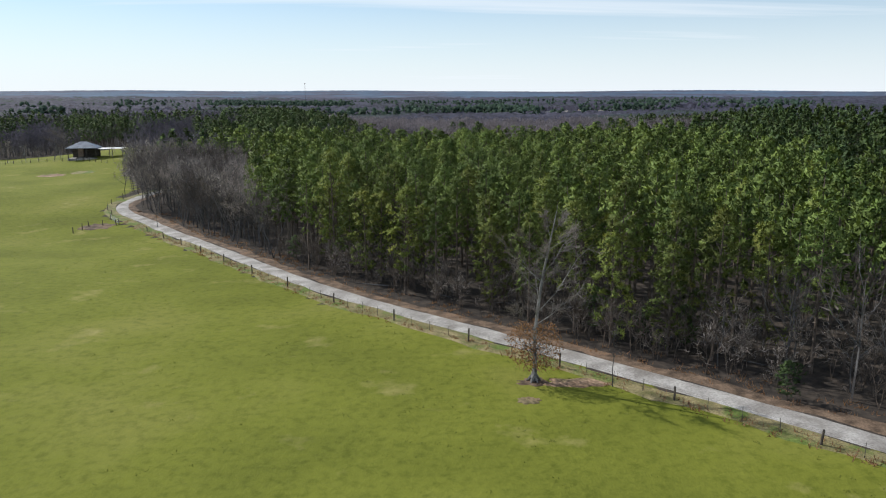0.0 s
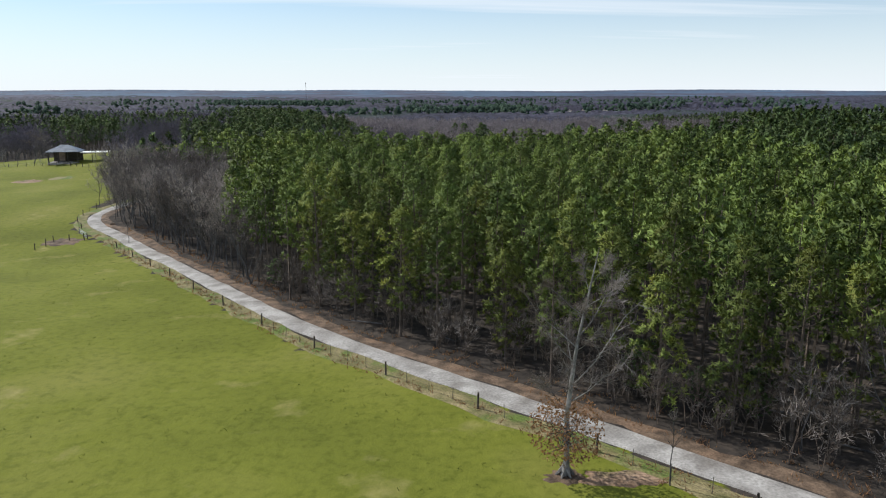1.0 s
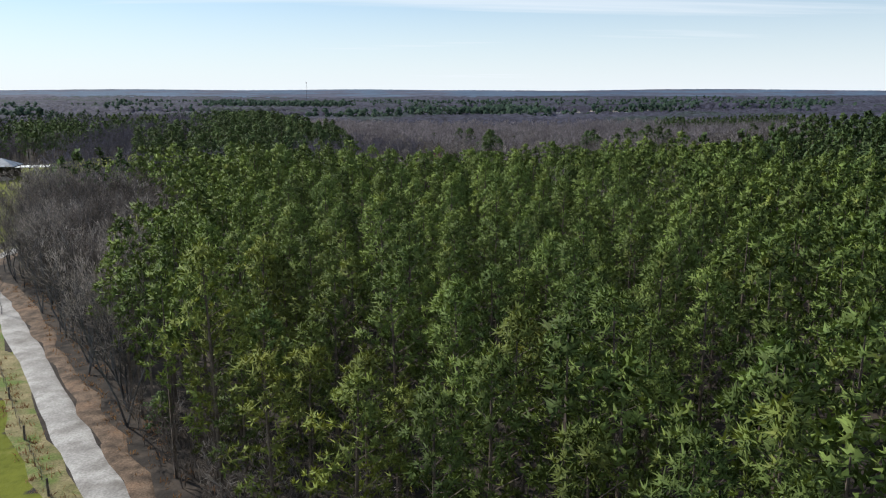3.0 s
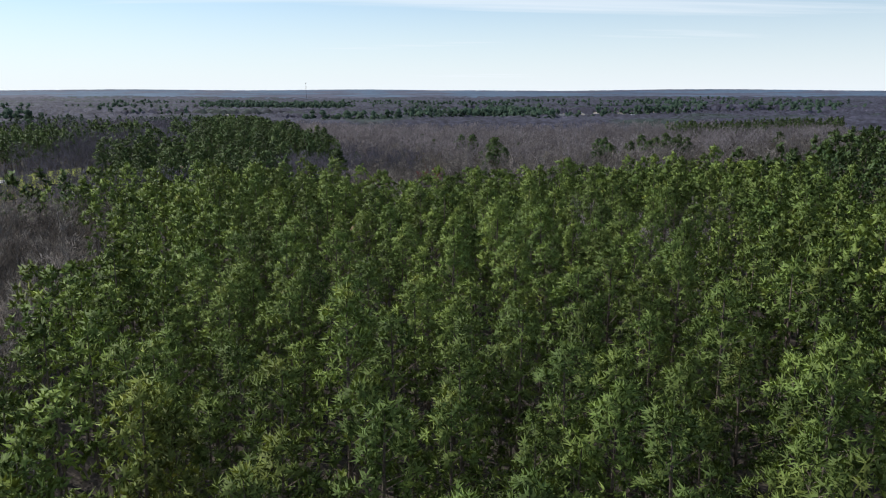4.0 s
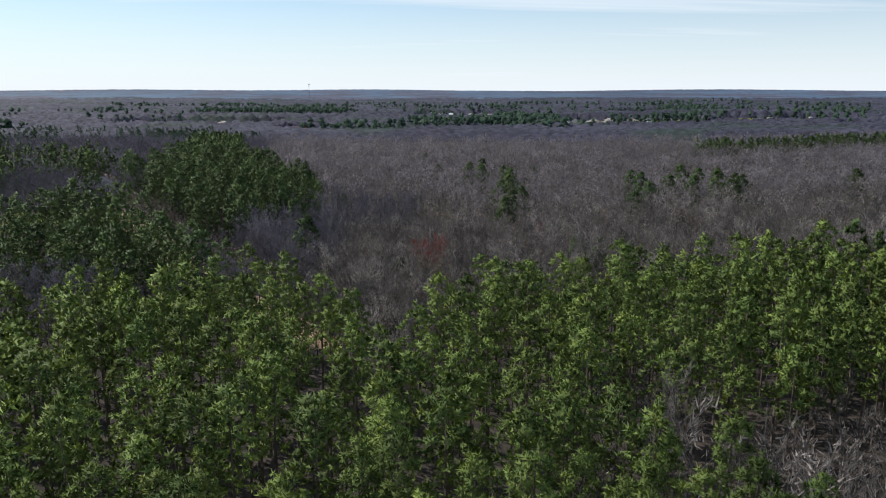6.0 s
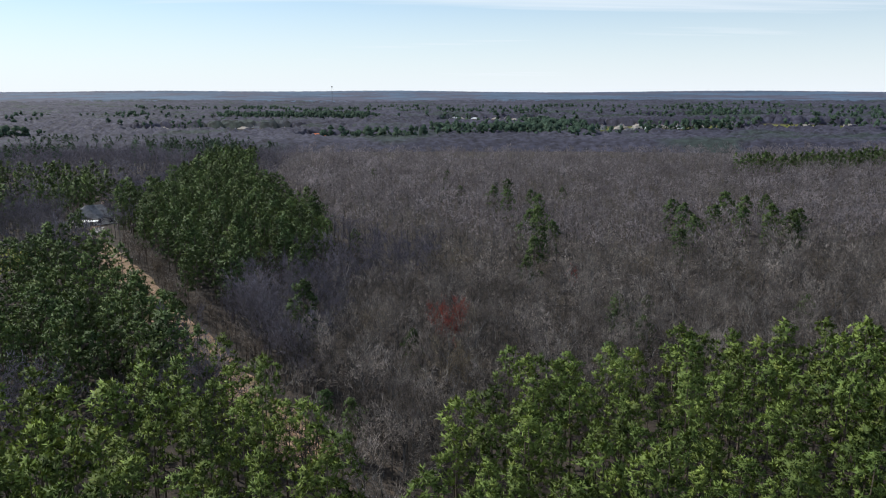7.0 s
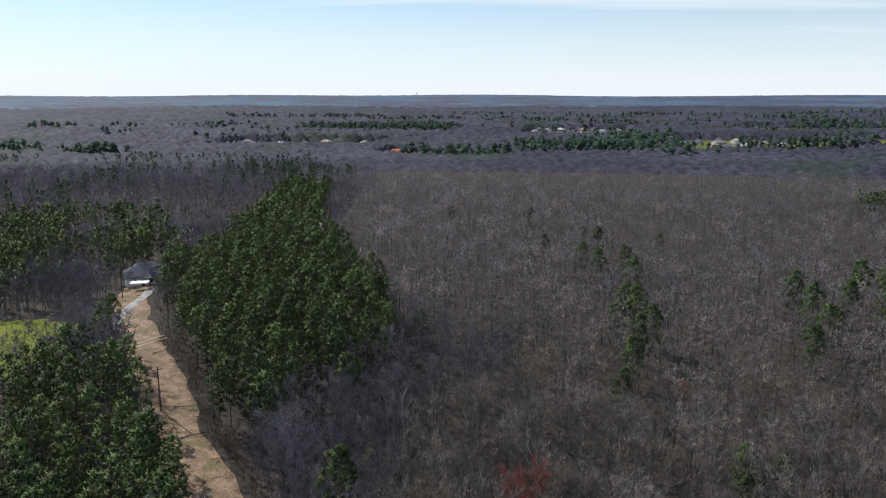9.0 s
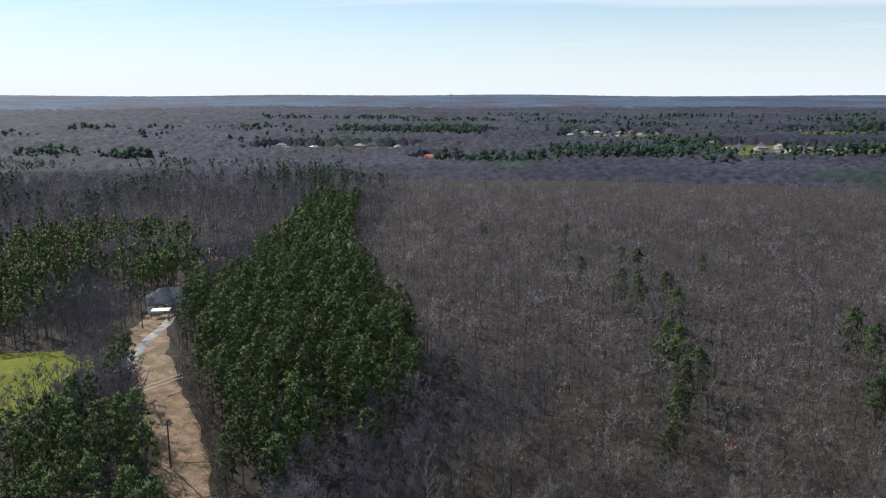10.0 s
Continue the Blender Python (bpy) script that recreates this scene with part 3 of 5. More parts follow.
def planted(variants, x, y, rng, tall=(0.85, 1.15), puffy=False):
    """Copies of the variants, each (wood, foliage), at the places: the triangles as one array, which of them are wood, a tone for each tree, and normals for full crowns."""
    whole = [np.concatenate(v[:2]).astype(np.float32) for v in variants]
    kind = [np.concatenate([np.ones(len(v[0]), np.int32), np.zeros(len(v[1]), np.int32)]) for v in variants]
    bend = [np.concatenate([facets(v[0]), v[2]]).astype(np.float32) for v in variants] if puffy else None
    out, marks, tones, normals = [], [], [], []
    z = land(x, y)
    for i in range(len(x)):
        k = rng.integers(0, len(variants))
        a, s = rng.uniform(0, 2 * np.pi), rng.uniform(*tall)
        w = s * rng.uniform(0.88, 1.14)
        c, d = np.cos(a), np.sin(a)
        out.append(whole[k] @ np.array([[c * w, d * w, 0], [-d * w, c * w, 0], [0, 0, s]], np.float32) + np.array([x[i], y[i], z[i]], np.float32))
        if puffy:
            normals.append(bend[k] @ np.array([[c, d, 0], [-d, c, 0], [0, 0, 1]], np.float32))
        marks.append(kind[k])
        tones.append(np.full(len(kind[k]), (0.618034 * i) % 1, np.float32))
    return np.concatenate(out), np.concatenate(marks), np.concatenate(tones), np.concatenate(normals) if puffy else None


def stand(name, variants, x, y, rng, tall, leaf, wood, label, category, puffy=False):
    """A whole stand of trees as one piece of woodland."""
    soup, marks, tones, normals = planted(variants, x, y, rng, tall, puffy)
    mesh = triangles(name, soup, leaf, wood, marks, normals)
    mesh.attributes.new("tree", "FLOAT", "FACE").data.foreach_set("value", tones)
    return tagged(new(name, mesh), label, category, kind="stuff")


# ---------------------------------------------------------------- ground, road, track
def spaced(lo, hi, fine, out_lo, out_hi, growth=1.13):
    a = list(np.arange(lo, hi + fine, fine))
    s = fine
    while a[-1] < out_hi:
        s *= growth
        a.append(a[-1] + s)
    s = fine
    while a[0] > out_lo:
        s *= growth
        a.insert(0, a[0] - s)
    return np.array(a)


gx, gy = np.meshgrid(spaced(-165, 75, 2.6, -4700, 4700), spaced(-10, 410, 2.6, -900, 4700))
ground = tagged(new("ground", grid_mesh("ground", gx, gy, land(gx, gy), GROUND)), "green winter pasture and brown leaf-strewn forest floor", "ground", kind="structure")
zone = (inside(gx, gy, PASTURE)).astype(float)
for lawn in LAWNS:
    zone = np.maximum(zone, inside(gx, gy, lawn) * 0.55)
attribute = ground.data.attributes.new("pasture", "FLOAT", "POINT")
attribute.data.foreach_set("value", zone.astype(np.float32).ravel())


def strip(name, line, left, right, lift, mat, crown=0.0, wobble=0.0, seed=0, columns=7):
    """A ribbon over the land between two distances to the sides of a line, its rims sunk into the ground."""
    rng = np.random.default_rng(seed)
    nrm = sideways(line)
    w = np.interp(np.arange(len(line)), np.arange(0, len(line) + 4, 4), rng.uniform(-wobble, wobble, len(np.arange(0, len(line) + 4, 4))))
    w2 = np.interp(np.arange(len(line)), np.arange(0, len(line) + 4, 4), rng.uniform(-wobble, wobble, len(np.arange(0, len(line) + 4, 4))))
    u = np.linspace(0, 1, columns)
    off = (left + w)[:, None] * (1 - u) + (right + w2)[:, None] * u
    x, y = line[:, 0, None] + nrm[:, 0, None] * off, line[:, 1, None] + nrm[:, 1, None] * off
    z = land(x, y) + lift + crown * np.sin(np.pi * u)[None] - 0.10 * ((u == 0) | (u == 1))[None]
    return new(name, grid_mesh(name, x, y, z, mat))


tagged(strip("verge_litter", ROAD, 1.2, 3.5, 0.05, LITTER, 0.05, 0.8, 3, 9), "brown leaf litter bank beside the gravel road", "verge", kind="structure")
tagged(strip("verge_grass", ROAD, -4.4, -1.2, 0.045, DRY_GRASS, 0.03, 0.7, 4, 7), "dry grass and leaf verge under the fence", "verge", kind="structure")
tagged(strip("road", ROAD, -1.45, 1.45, 0.10, GRAVEL, 0.05, 0.15, 5, 9), "pale grey gravel farm road with worn wheel tracks", "road", kind="structure")
tagged(strip("dirt_track", TRACK, -5.4, 4.0, 0.06, CLAY, 0.05, 0.9, 6, 13), "cleared orange clay strip with dry grass", "dirt track", kind="structure")
DRIVE = smooth([(-122.5, 389), (-119, 380), (-116.5, 370), (-113, 359), (-110, 351), (-108, 344)])
tagged(strip("driveway", DRIVE, -1.4, 1.4, 0.19, GRAVEL, 0.04, 0.25, 8, 7), "pale gravel driveway to the house", "driveway", kind="structure")
for shift in (-0.8, 0.8):
    rut = smooth([(-98.5 - shift * 0.8, 334.5 + shift), (-95.7 - shift * 0.8, 340 + shift), (-93.0 - shift * 0.8, 346 + shift)])
    tagged(strip("wheel_rut", rut, -0.35, 0.35, 0.19, PALE_DIRT, 0.02, 0.15, 9, 5), "pale wheel rut pressed across the clay", "wheel rut", kind="structure")

# far woods: a rough sheet of crowns with haze in its colour, sunk away where the clearings lie
ang = np.radians(np.arange(-54, 44, 0.25))
rad = [640.0]
while rad[-1] < 2700:
    rad.append(rad[-1] * 1.0078)
aa, rr = np.meshgrid(ang, np.array(rad))
fx, fy = np.sin(aa) * rr, 190 + np.cos(aa) * rr
crng = np.random.default_rng(11)
bumps = crng.uniform(-1, 1, fx.shape) * 3.4 + swell(fx, fy, 17, 2.0) * 0.7
fz = land(fx, fy) + 9.5 + bumps * np.clip((rr - 600) / 300, 0.3, 1)
clear = np.zeros(fx.shape, bool)
for lawn in LAWNS:
    clear |= inside(fx, fy, lawn)
fz = np.where(clear, land(fx, fy) - 3, fz)
fz = np.where(rr < 700, fz - (700 - rr) * 0.25, fz)
tagged(new("far_woods", grid_mesh("far_woods", fx, fy, fz, HAZY_WOODS)), "far leafless woodland tinted blue-purple for haze, with dark pine patches", "woods", kind="stuff")

# hills on the horizon, their haze painted on as blue
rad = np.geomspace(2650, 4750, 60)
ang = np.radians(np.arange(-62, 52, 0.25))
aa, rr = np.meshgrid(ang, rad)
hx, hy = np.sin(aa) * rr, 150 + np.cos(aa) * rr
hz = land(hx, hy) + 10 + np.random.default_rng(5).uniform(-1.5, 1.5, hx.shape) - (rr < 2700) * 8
tagged(new("backdrop", grid_mesh("backdrop", hx, hy, hz, HAZY_HILLS)), "distant wooded hills, painted blue for the air between", "hills", kind="structure")

# ---------------------------------------------------------------- pines
pine_near = [pine_parts(100 + i, 14.2 + 0.8 * (i % 4), 5.6 - 0.8 * (i % 3), 2.4 + 0.22 * (i % 3), 35, 7, 0.42, 10, 0.11) for i in range(7)]
pine_edge = [pine_parts(140 + i, 13.4 + i, 1.2 + 0.9 * i, 3.0, 46, 7, 0.43, 9, 0.12, True, 0.3) for i in range(4)]
pine_lone = [pine_parts(160 + i, 13.0 + i, 1.8 + 0.8 * i, 3.1, 44, 6, 0.52, 9, 0.22, True, 0.1) for i in range(3)]
pine_mid = [pine_parts(200 + i, 13.8 + 0.8 * (i % 4), 6.0, 2.55, 24, 5, 0.48, 8, 0.19, False) for i in range(7)]
pine_outer = [pine_parts(220 + i, 13.8 + 0.8 * (i % 4), 6.4, 2.55, 22, 4, 0.60, 6, 0.30, False) for i in range(5)]
pine_low = [pine_parts(240 + i, 13.4 + 0.6 * (i % 4), 3.6, 2.7, 26, 4, 0.58, 7, 0.26, False) for i in range(7)]
pine_far = [pine_parts(300 + i, 14.6, 5.0, 2.6, 12, 2, 0.88, 7, 0.50, False) for i in range(5)]
pine_tiny = [pine_parts(360 + i, 13.0, 3.0, 3.4, 4, 1, 1.7, 0, 0, False) for i in range(5)]

px, py, prng = scatter(21, -340, 300, 60, 680, 4.2)
keep = in_reach(px, py)
road_off = off_line(px, py, ROAD)
track_off = off_line(px, py, TRACK)
keep &= (road_off > 4.3) & (track_off > 5.6) & ~inside(px, py, PASTURE)
px, py, road_off = px[keep], py[keep], road_off[keep]
chance = prng.uniform(size=len(px))
south = inside(px, py, PINES_SOUTH) & (chance < 0.95)
for cx, cy, r in ((28, 192, 10.5), (18, 203, 6), (37, 196, 8.5), (43, 201, 6), (-10, 151, 3.5)):
    south &= np.hypot(px - cx, py - cy) > r
ragged = swell(px, py, 7.0, 3.0) + 0.5 * chance
west = inside(px, py, PINES_WEST) & ((ragged < 1.2) | (py < 282) & (px > -85) & (chance < 0.9)) & (np.hypot(px + 90, py - 319) > 7)
mound = inside(px, py, PINES_MOUND) & (np.hypot(px + 110, py - 487) > 10)
house_side = inside(px, py, PINES_HOUSE) & (swell(px, py, 11.0, 5.0) + 0.9 * chance < 0.25)
strip_far = inside(px, py, PINES_STRIP)
is_pine = south | west | mound | house_side | strip_far

# pines mixed into the bare woods of the western slope
mx, my, mrng = scatter(43, -620, -110, 480, 840, 10.5)
mixed = (mx > -0.86 * (my - 150) - 75) & (mx < -130 - 0.12 * (my - 480)) & (swell(mx, my, 26.0, 2.0) + 0.7 * mrng.uniform(size=len(mx)) > 0.42) & (np.hypot(mx + 158, my - 474) > 16)
# single pines among the bare trees
lone = [(14, 350), (10, 439), (21, 429), (13, 385), (17, 368), (17, 382), (21, 376), (16, 397), (5, 449), (20, 456), (12, 490), (64, 395), (55, 364), (82, 394), (83, 374), (63, 379), (88, 429), (85, 364), (105, 437), (93, 424),
        (93, 379), (78, 409), (65, 414), (126, 372), (-41, 320)]
cedars = [(29, 301), (33, 305), (26, 299), (-21, 252), (-17, 249.5), (28, 308), (29, 288), (11, 336), (-36, 366), (-57, 553), (-18, 561), (7, 518), (39, 511), (-17, 520), (-17, 491), (-9, 484), (48, 276), (-12, 282), (62, 300), (20, 272)]
near = south & ((py > 96) & (py < 186) & (np.abs(px) < 13 + 0.12 * (py - 60)) | (road_off < 13) & (px > -20) & (px < 36))
near_x, near_y, near_edge = px[near], py[near], road_off[near] < 17
order = np.argsort(near_y)[:300]


def pine_thing(parts, label, leaf=NEEDLES):
    wood, crown, bend = parts
    tree = tagged(new("pine_tree"), label, "pine tree", "pines of the plantation")
    tagged(part("trunk", triangles("trunk", wood, PINE_BARK), None, tree), "dark scaly pine trunk with bare limbs")
    part("crown", triangles("crown", crown, leaf, normals=bend), None, tree)
    return tree


masters = [pine_thing(p, "tall slender green pine in the dense plantation") for p in pine_near]
edge_masters = [pine_thing(p, "bushy olive-green pine at the edge above the road", EDGE_NEEDLES) for p in pine_edge]
lone_masters = [pine_thing(p, "lone green pine standing among leafless trees", DARK_NEEDLES) for p in pine_lone]
used = set()
for i in order:
    pool = edge_masters if near_edge[i] and prng.uniform() < 0.75 else masters
    k = int(prng.integers(0, len(pool)))
    s = float(prng.uniform(0.84, 1.12))
    m = Matrix.Translation(at_land(near_x[i], near_y[i], -0.05)) @ Matrix.Rotation(float(prng.uniform(0, 6.28)), 4, "Z") @ Matrix.Diagonal((s, s, s * float(prng.uniform(0.94, 1.06)), 1))
    name = (id(pool), k)
    if name in used:
        t = copy_thing(pool[k], m)
    else:
        t = pool[k]
        used.add(name)
    t.matrix_basis = m
taken = set(zip(near_x[order].tolist(), near_y[order].tolist()))
rest = np.array([i for i in np.nonzero(is_pine)[0] if (px[i], py[i]) not in taken])
lx, ly = np.array(lone, float).T
fresh = south[rest]
mid = rest[fresh & (np.abs(px[rest]) < 70)]
dark = rest[~fresh & (px[rest] < 0) & (px[rest] > -125) & (py[rest] < 440)]
far = np.setdiff1d(rest, np.concatenate([mid, dark]))
outer = (np.abs(px[mid]) > 36) | (py[mid] < 90)
stand("pine_fringe", pine_outer, px[mid[outer]], py[mid[outer]], prng, (0.84, 1.12), NEEDLES, PINE_BARK, "green pines at the sides of the plantation", "pine trees", True)
mid = mid[~outer]
stand("pine_plantation", pine_mid, px[mid], py[mid], prng, (0.84, 1.12), NEEDLES, PINE_BARK, "dense stand of green pines behind the road", "pine trees", True)
stand("pine_mound", pine_low, px[dark], py[dark], prng, (0.72, 1.12), DARK_NEEDLES, PINE_BARK, "dark green pines on both sides of the clay track", "pine trees", True)
stand("pine_woods", pine_far, px[far], py[far], prng, (0.74, 1.08), DARK_NEEDLES, PINE_BARK, "dark green pine woods on the rise beyond", "pine trees", True)
stand("mixed_pines", pine_far, mx[mixed], my[mixed], mrng, (0.7, 1.1), HAZY_NEEDLES, PINE_BARK, "dark pines, blued for haze, mixed into the leafless western woods", "pine trees", True)
for i, (x, y) in enumerate(lone + cedars):
    s = float(prng.uniform(0.88, 1.15)) * (1 if i < len(lone) else 0.65)
    m = Matrix.Translation(at_land(x, y, -0.05)) @ Matrix.Rotation(i * 1.3, 4, "Z") @ Matrix.Diagonal((s * 1.1, s * 1.1, s, 1))
    t = lone_masters[i] if i < 3 else copy_thing(lone_masters[i % 3], m)
    t.matrix_basis = m
    tagged(t, "lone green pine standing among leafless trees", "pine tree", "pines in the bare woods")

tagged(copy_thing(lone_masters[1], Matrix.Translation(at_land(-30, 278.5, -0.05)) @ Matrix.Diagonal((0.95, 0.95, 1.16, 1))), "bright green full-crowned pine above dark leafless trees", "pine tree", "pines in the bare woods")

# ---------------------------------------------------------------- leafless trees
def wood_and_twigs(parts):
    return np.concatenate(parts[:2]), parts[2]


bare_near = [bare_parts(400 + i, 11.6 + 0.7 * (i % 4), 0.20 + 0.08 * (i % 3), 0.31, 11, 620, 0.75, 0.042, 5, 1 + (i % 3 == 2), 3) for i in range(7)]
bare_mid = [wood_and_twigs(bare_parts(500 + i, 11.6 + 0.6 * (i % 3), 0.34, 0.36, 7, 210, 0.75, 0.14, 3)) for i in range(8)]
bare_fine = [wood_and_twigs(bare_parts(550 + i, 11.6 + 0.8 * (i % 3), 0.34, 0.38, 8, 420, 0.66, 0.085, 3)) for i in range(8)]
bare_far = [(tube((0, 0, 0), (0, 0, 9), 0.13, 0.05, 3), bare_parts(600 + i, 11.6, 0.40, 0.38, 7, 52, 1.0, 0.34, 3)[2]) for i in range(8)]

bx, by, brng = scatter(31, -620, 560, 42, 800, 5.2)
# the belts beside the road stand closer
cx_, cy_, _ = scatter(33, -110, 66, 44, 232, 3.0)
belt = ((off_line(cx_, cy_, ROAD) < 24) & (cx_ < -20) & (cy_ < 215)) | ((off_line(cx_, cy_, ROAD) < 14) & (cx_ > 24) & (cx_ < 66) & (cx_ + cy_ > 80) & (np.sin(cx_ * 1.7 + cy_) > -0.35))
gx_, gy_, _ = scatter(41, -40, 80, 238, 330, 5.2)
hx_, hy_, _ = scatter(35, -260, -122, 352, 470, 4.4)
yard = np.hypot(hx_ + 128, hy_ - 394) > 16
tx_, ty_, _ = scatter(37, -100, -5, 246, 345, 3.1)
verge = off_line(tx_, ty_, TRACK) < 12
ux_, uy_, _ = scatter(39, -102, -30, 256, 335, 3.2)
bush = np.hypot(ux_ + 90, uy_ - 319) < 8
bx, by = np.concatenate([bx, gx_, ux_[bush], tx_[verge], cx_[belt], hx_[yard], [-85, -87.5, -84.5, -90, -86]]), np.concatenate([by, gy_, uy_[bush], ty_[verge], cy_[belt], hy_[yard], [192, 197, 202, 203, 207]])
keep = in_reach(bx, by) & (off_line(bx, by, ROAD) > np.where(bx < -18, 3.9, 5.2)) & (off_line(bx, by, TRACK) > 6.3)
keep &= ~inside(bx, by, PASTURE)
for poly in (PINES_SOUTH, PINES_MOUND, PINES_STRIP):
    k = inside(bx, by, poly)
    if poly is PINES_SOUTH:
        for cx, cy, r in ((28, 192, 10.5), (18, 203, 6), (37, 196, 8.5), (43, 201, 6), (-10, 151, 3.5)):
            k &= np.hypot(bx - cx, by - cy) > r
    keep &= ~k
thin = brng.uniform(size=len(bx))
keep &= ~(inside(bx, by, PINES_WEST) & (np.hypot(bx + 90, by - 319) > 8)) & ~(inside(bx, by, PINES_HOUSE) & (swell(bx, by, 11.0, 5.0) < 0.05))
keep &= ~((by > 480) & (thin > 0.8))
for x0, y0, r in ((-128, 400, 15), (-110, 490, 13), (-139, 286, 14)):
    keep &= np.hypot(bx - x0, by - y0) > r
keep &= ~((bx > -22) & (bx < 14) & (by < 112))
keep &= ~((by > 620) & (brng.uniform(size=len(bx)) < (by - 620) / 190))
bx, by = bx[keep], by[keep]
rim = (by < 100) & (bx > 10) & (bx < 62)
west_rim = (off_line(bx, by, ROAD) < 22) & (bx < -18) & (by < 200)
pocket = inside(bx, by, PINES_SOUTH)
front = (by > 250) & (by < 322) & (bx > -34) & (bx < 60)
nearest = rim | west_rim | pocket | front
idx = np.nonzero(nearest)[0]
brng.shuffle(idx)
idx = idx[:240]


def bare_thing(parts, label, bark):
    trunk, boughs, twigs = parts
    tree = tagged(new("bare_tree"), label, "bare tree", "leafless trees by the road")
    part("trunk", triangles("trunk", np.concatenate([trunk, boughs]), bark), None, tree)
    tagged(part("crown", triangles("crown", twigs, TWIGS), None, tree), "fine grey-brown twigs")
    return tree


bare_masters = [bare_thing(p, "leafless grey hardwood tree with fine twigs" if i % 3 else "leafless pale-barked hardwood tree with spreading limbs", GREY_BARK if i % 6 else PALE_BARK) for i, p in enumerate(bare_near)]
used = set()
for i in idx:
    k = int(brng.integers(0, len(bare_masters))) if by[i] > 180 else int(brng.choice([1, 2, 4, 5]))
    s = float(brng.uniform(0.75, 1.08)) * (1.18 if west_rim[i] else 1.0)
    m = Matrix.Translation(at_land(bx[i], by[i], -0.05)) @ Matrix.Rotation(float(brng.uniform(0, 6.28)), 4, "Z") @ Matrix.Diagonal((s, s, s, 1))
    t = copy_thing(bare_masters[k], m) if k in used else bare_masters[k]
    used.add(k)
    t.matrix_basis = m
left = np.setdiff1d(np.arange(len(bx)), idx)
fine_left = left[(by[left] < 325) & (by[left] > 215) & (bx[left] > -70) & (bx[left] < 75)]
left = np.setdiff1d(left, fine_left)
yard_side = (by[left] < 365) & (bx[left] > -170) | (by[left] < 430) & (bx[left] < -95) & (bx[left] > -215)
near_left, far_left = left[yard_side], left[~yard_side]
# the western part takes the twigs with shade painted in
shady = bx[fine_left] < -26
stand("hardwood_glade", bare_fine, bx[fine_left[~shady]], by[fine_left[~shady]], brng, (0.62, 1.22), TWIGS, GREY_BARK, "leafless hardwoods close together in the hollow", "bare trees")
stand("hardwood_verge", bare_fine, bx[fine_left[shady]], by[fine_left[shady]], brng, (0.62, 1.22), SHADED_TWIGS, GREY_BARK, "leafless trees beside the clay track, painted dark purple-grey for shade", "bare trees")
belt = (bx[near_left] < -12) & (by[near_left] < 232)
stand("hardwood_belt", bare_fine, bx[near_left[belt]], by[near_left[belt]], brng, (0.7, 1.22), TWIGS, GREY_BARK, "leafless grey-brown trees above the bend of the road", "bare trees")
near_left = near_left[~belt]
# same painted shade on the trees of the yard and track side
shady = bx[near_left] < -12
stand("hardwood_stand", bare_mid, bx[near_left[~shady]], by[near_left[~shady]], brng, (0.62, 1.22), TWIGS, GREY_BARK, "leafless grey-brown hardwood trees, close together", "bare trees")
stand("hardwood_yard", bare_mid, bx[near_left[shady]], by[near_left[shady]], brng, (0.62, 1.22), SHADED_TWIGS, GREY_BARK, "leafless trees round the house and the track, painted dark for shade", "bare trees")
# western slope: shade and haze are in the twig colour
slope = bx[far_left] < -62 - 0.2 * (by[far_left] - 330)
stand("hardwood_slope", bare_far, bx[far_left[slope]], by[far_left[slope]], brng, (0.7, 1.2), SHADED_TWIGS, GREY_BARK, "leafless woods on the western slope, painted dark purple-grey for shade and haze", "bare trees")
far_left = far_left[~slope]
stand("hardwood_forest", bare_far, bx[far_left], by[far_left], brng, (0.7, 1.2), HAZY_TWIGS, GREY_BARK, "wide leafless grey-brown hardwood forest with haze in its tint", "bare trees")

# slender dark stems that line the edge of the clay strip
edge_k = np.arange(30, len(TRACK) - 60, 2)
edge_side = sideways(TRACK)[edge_k]
edge_sign = np.where(edge_side[:, :1] > 0, 1.0, -1.0)
stem_rng = np.random.default_rng(45)
stems = TRACK[edge_k] + edge_side * edge_sign * stem_rng.uniform(4.4, 5.6, (len(edge_k), 1))
stand("edge_saplings", [wood_and_twigs(bare_parts(580 + i, 8.0, 0.3, 0.22, 8, 150, 0.6, 0.07, 3)) for i in range(4)], stems[:, 0], stems[:, 1], stem_rng, (0.7, 1.2), TWIGS, PINE_BARK, "row of thin dark saplings along the clay strip", "saplings")

# bare brush that fills the foot of the pines along the road
brush_rng = np.random.default_rng(47)
brush_k = brush_rng.integers(10, 150, 220)
brush_at = ROAD[brush_k] + sideways(ROAD)[brush_k] * brush_rng.uniform(4.0, 11.0, (220, 1))
stand("roadside_brush", [wood_and_twigs(bare_parts(590 + i, 5.0, 0.15, 0.34, 6, 90, 0.7, 0.05, 3, 2)) for i in range(4)], brush_at[:, 0], brush_at[:, 1], brush_rng, (0.5, 1.3), TWIGS, PINE_BARK, "dark leafless brush at the foot of the pines", "brush")

# red-budded maples
for i, (x, y, s) in enumerate(((-7.5, 289, 1.0), (-4.2, 291, 1.05), (-5.5, 287, 0.85), (22, 338, 0.7))):
    trunk, boughs, twigs = bare_parts(700 + i, 13, 0.35, 0.3, 12, 800, 0.7, 0.10)
    t = tagged(new("maple_tree"), "leafless maple with a haze of red buds", "maple tree", "red maples")
    part("trunk", triangles("trunk", np.concatenate([trunk, boughs]), GREY_BARK), None, t)
    part("crown", triangles("crown", twigs, RED_BUDS), None, t, "twigs with red flower buds")
    t.matrix_basis = Matrix.Translation(at_land(x, y, -0.05)) @ Matrix.Diagonal((s, s, s, 1))

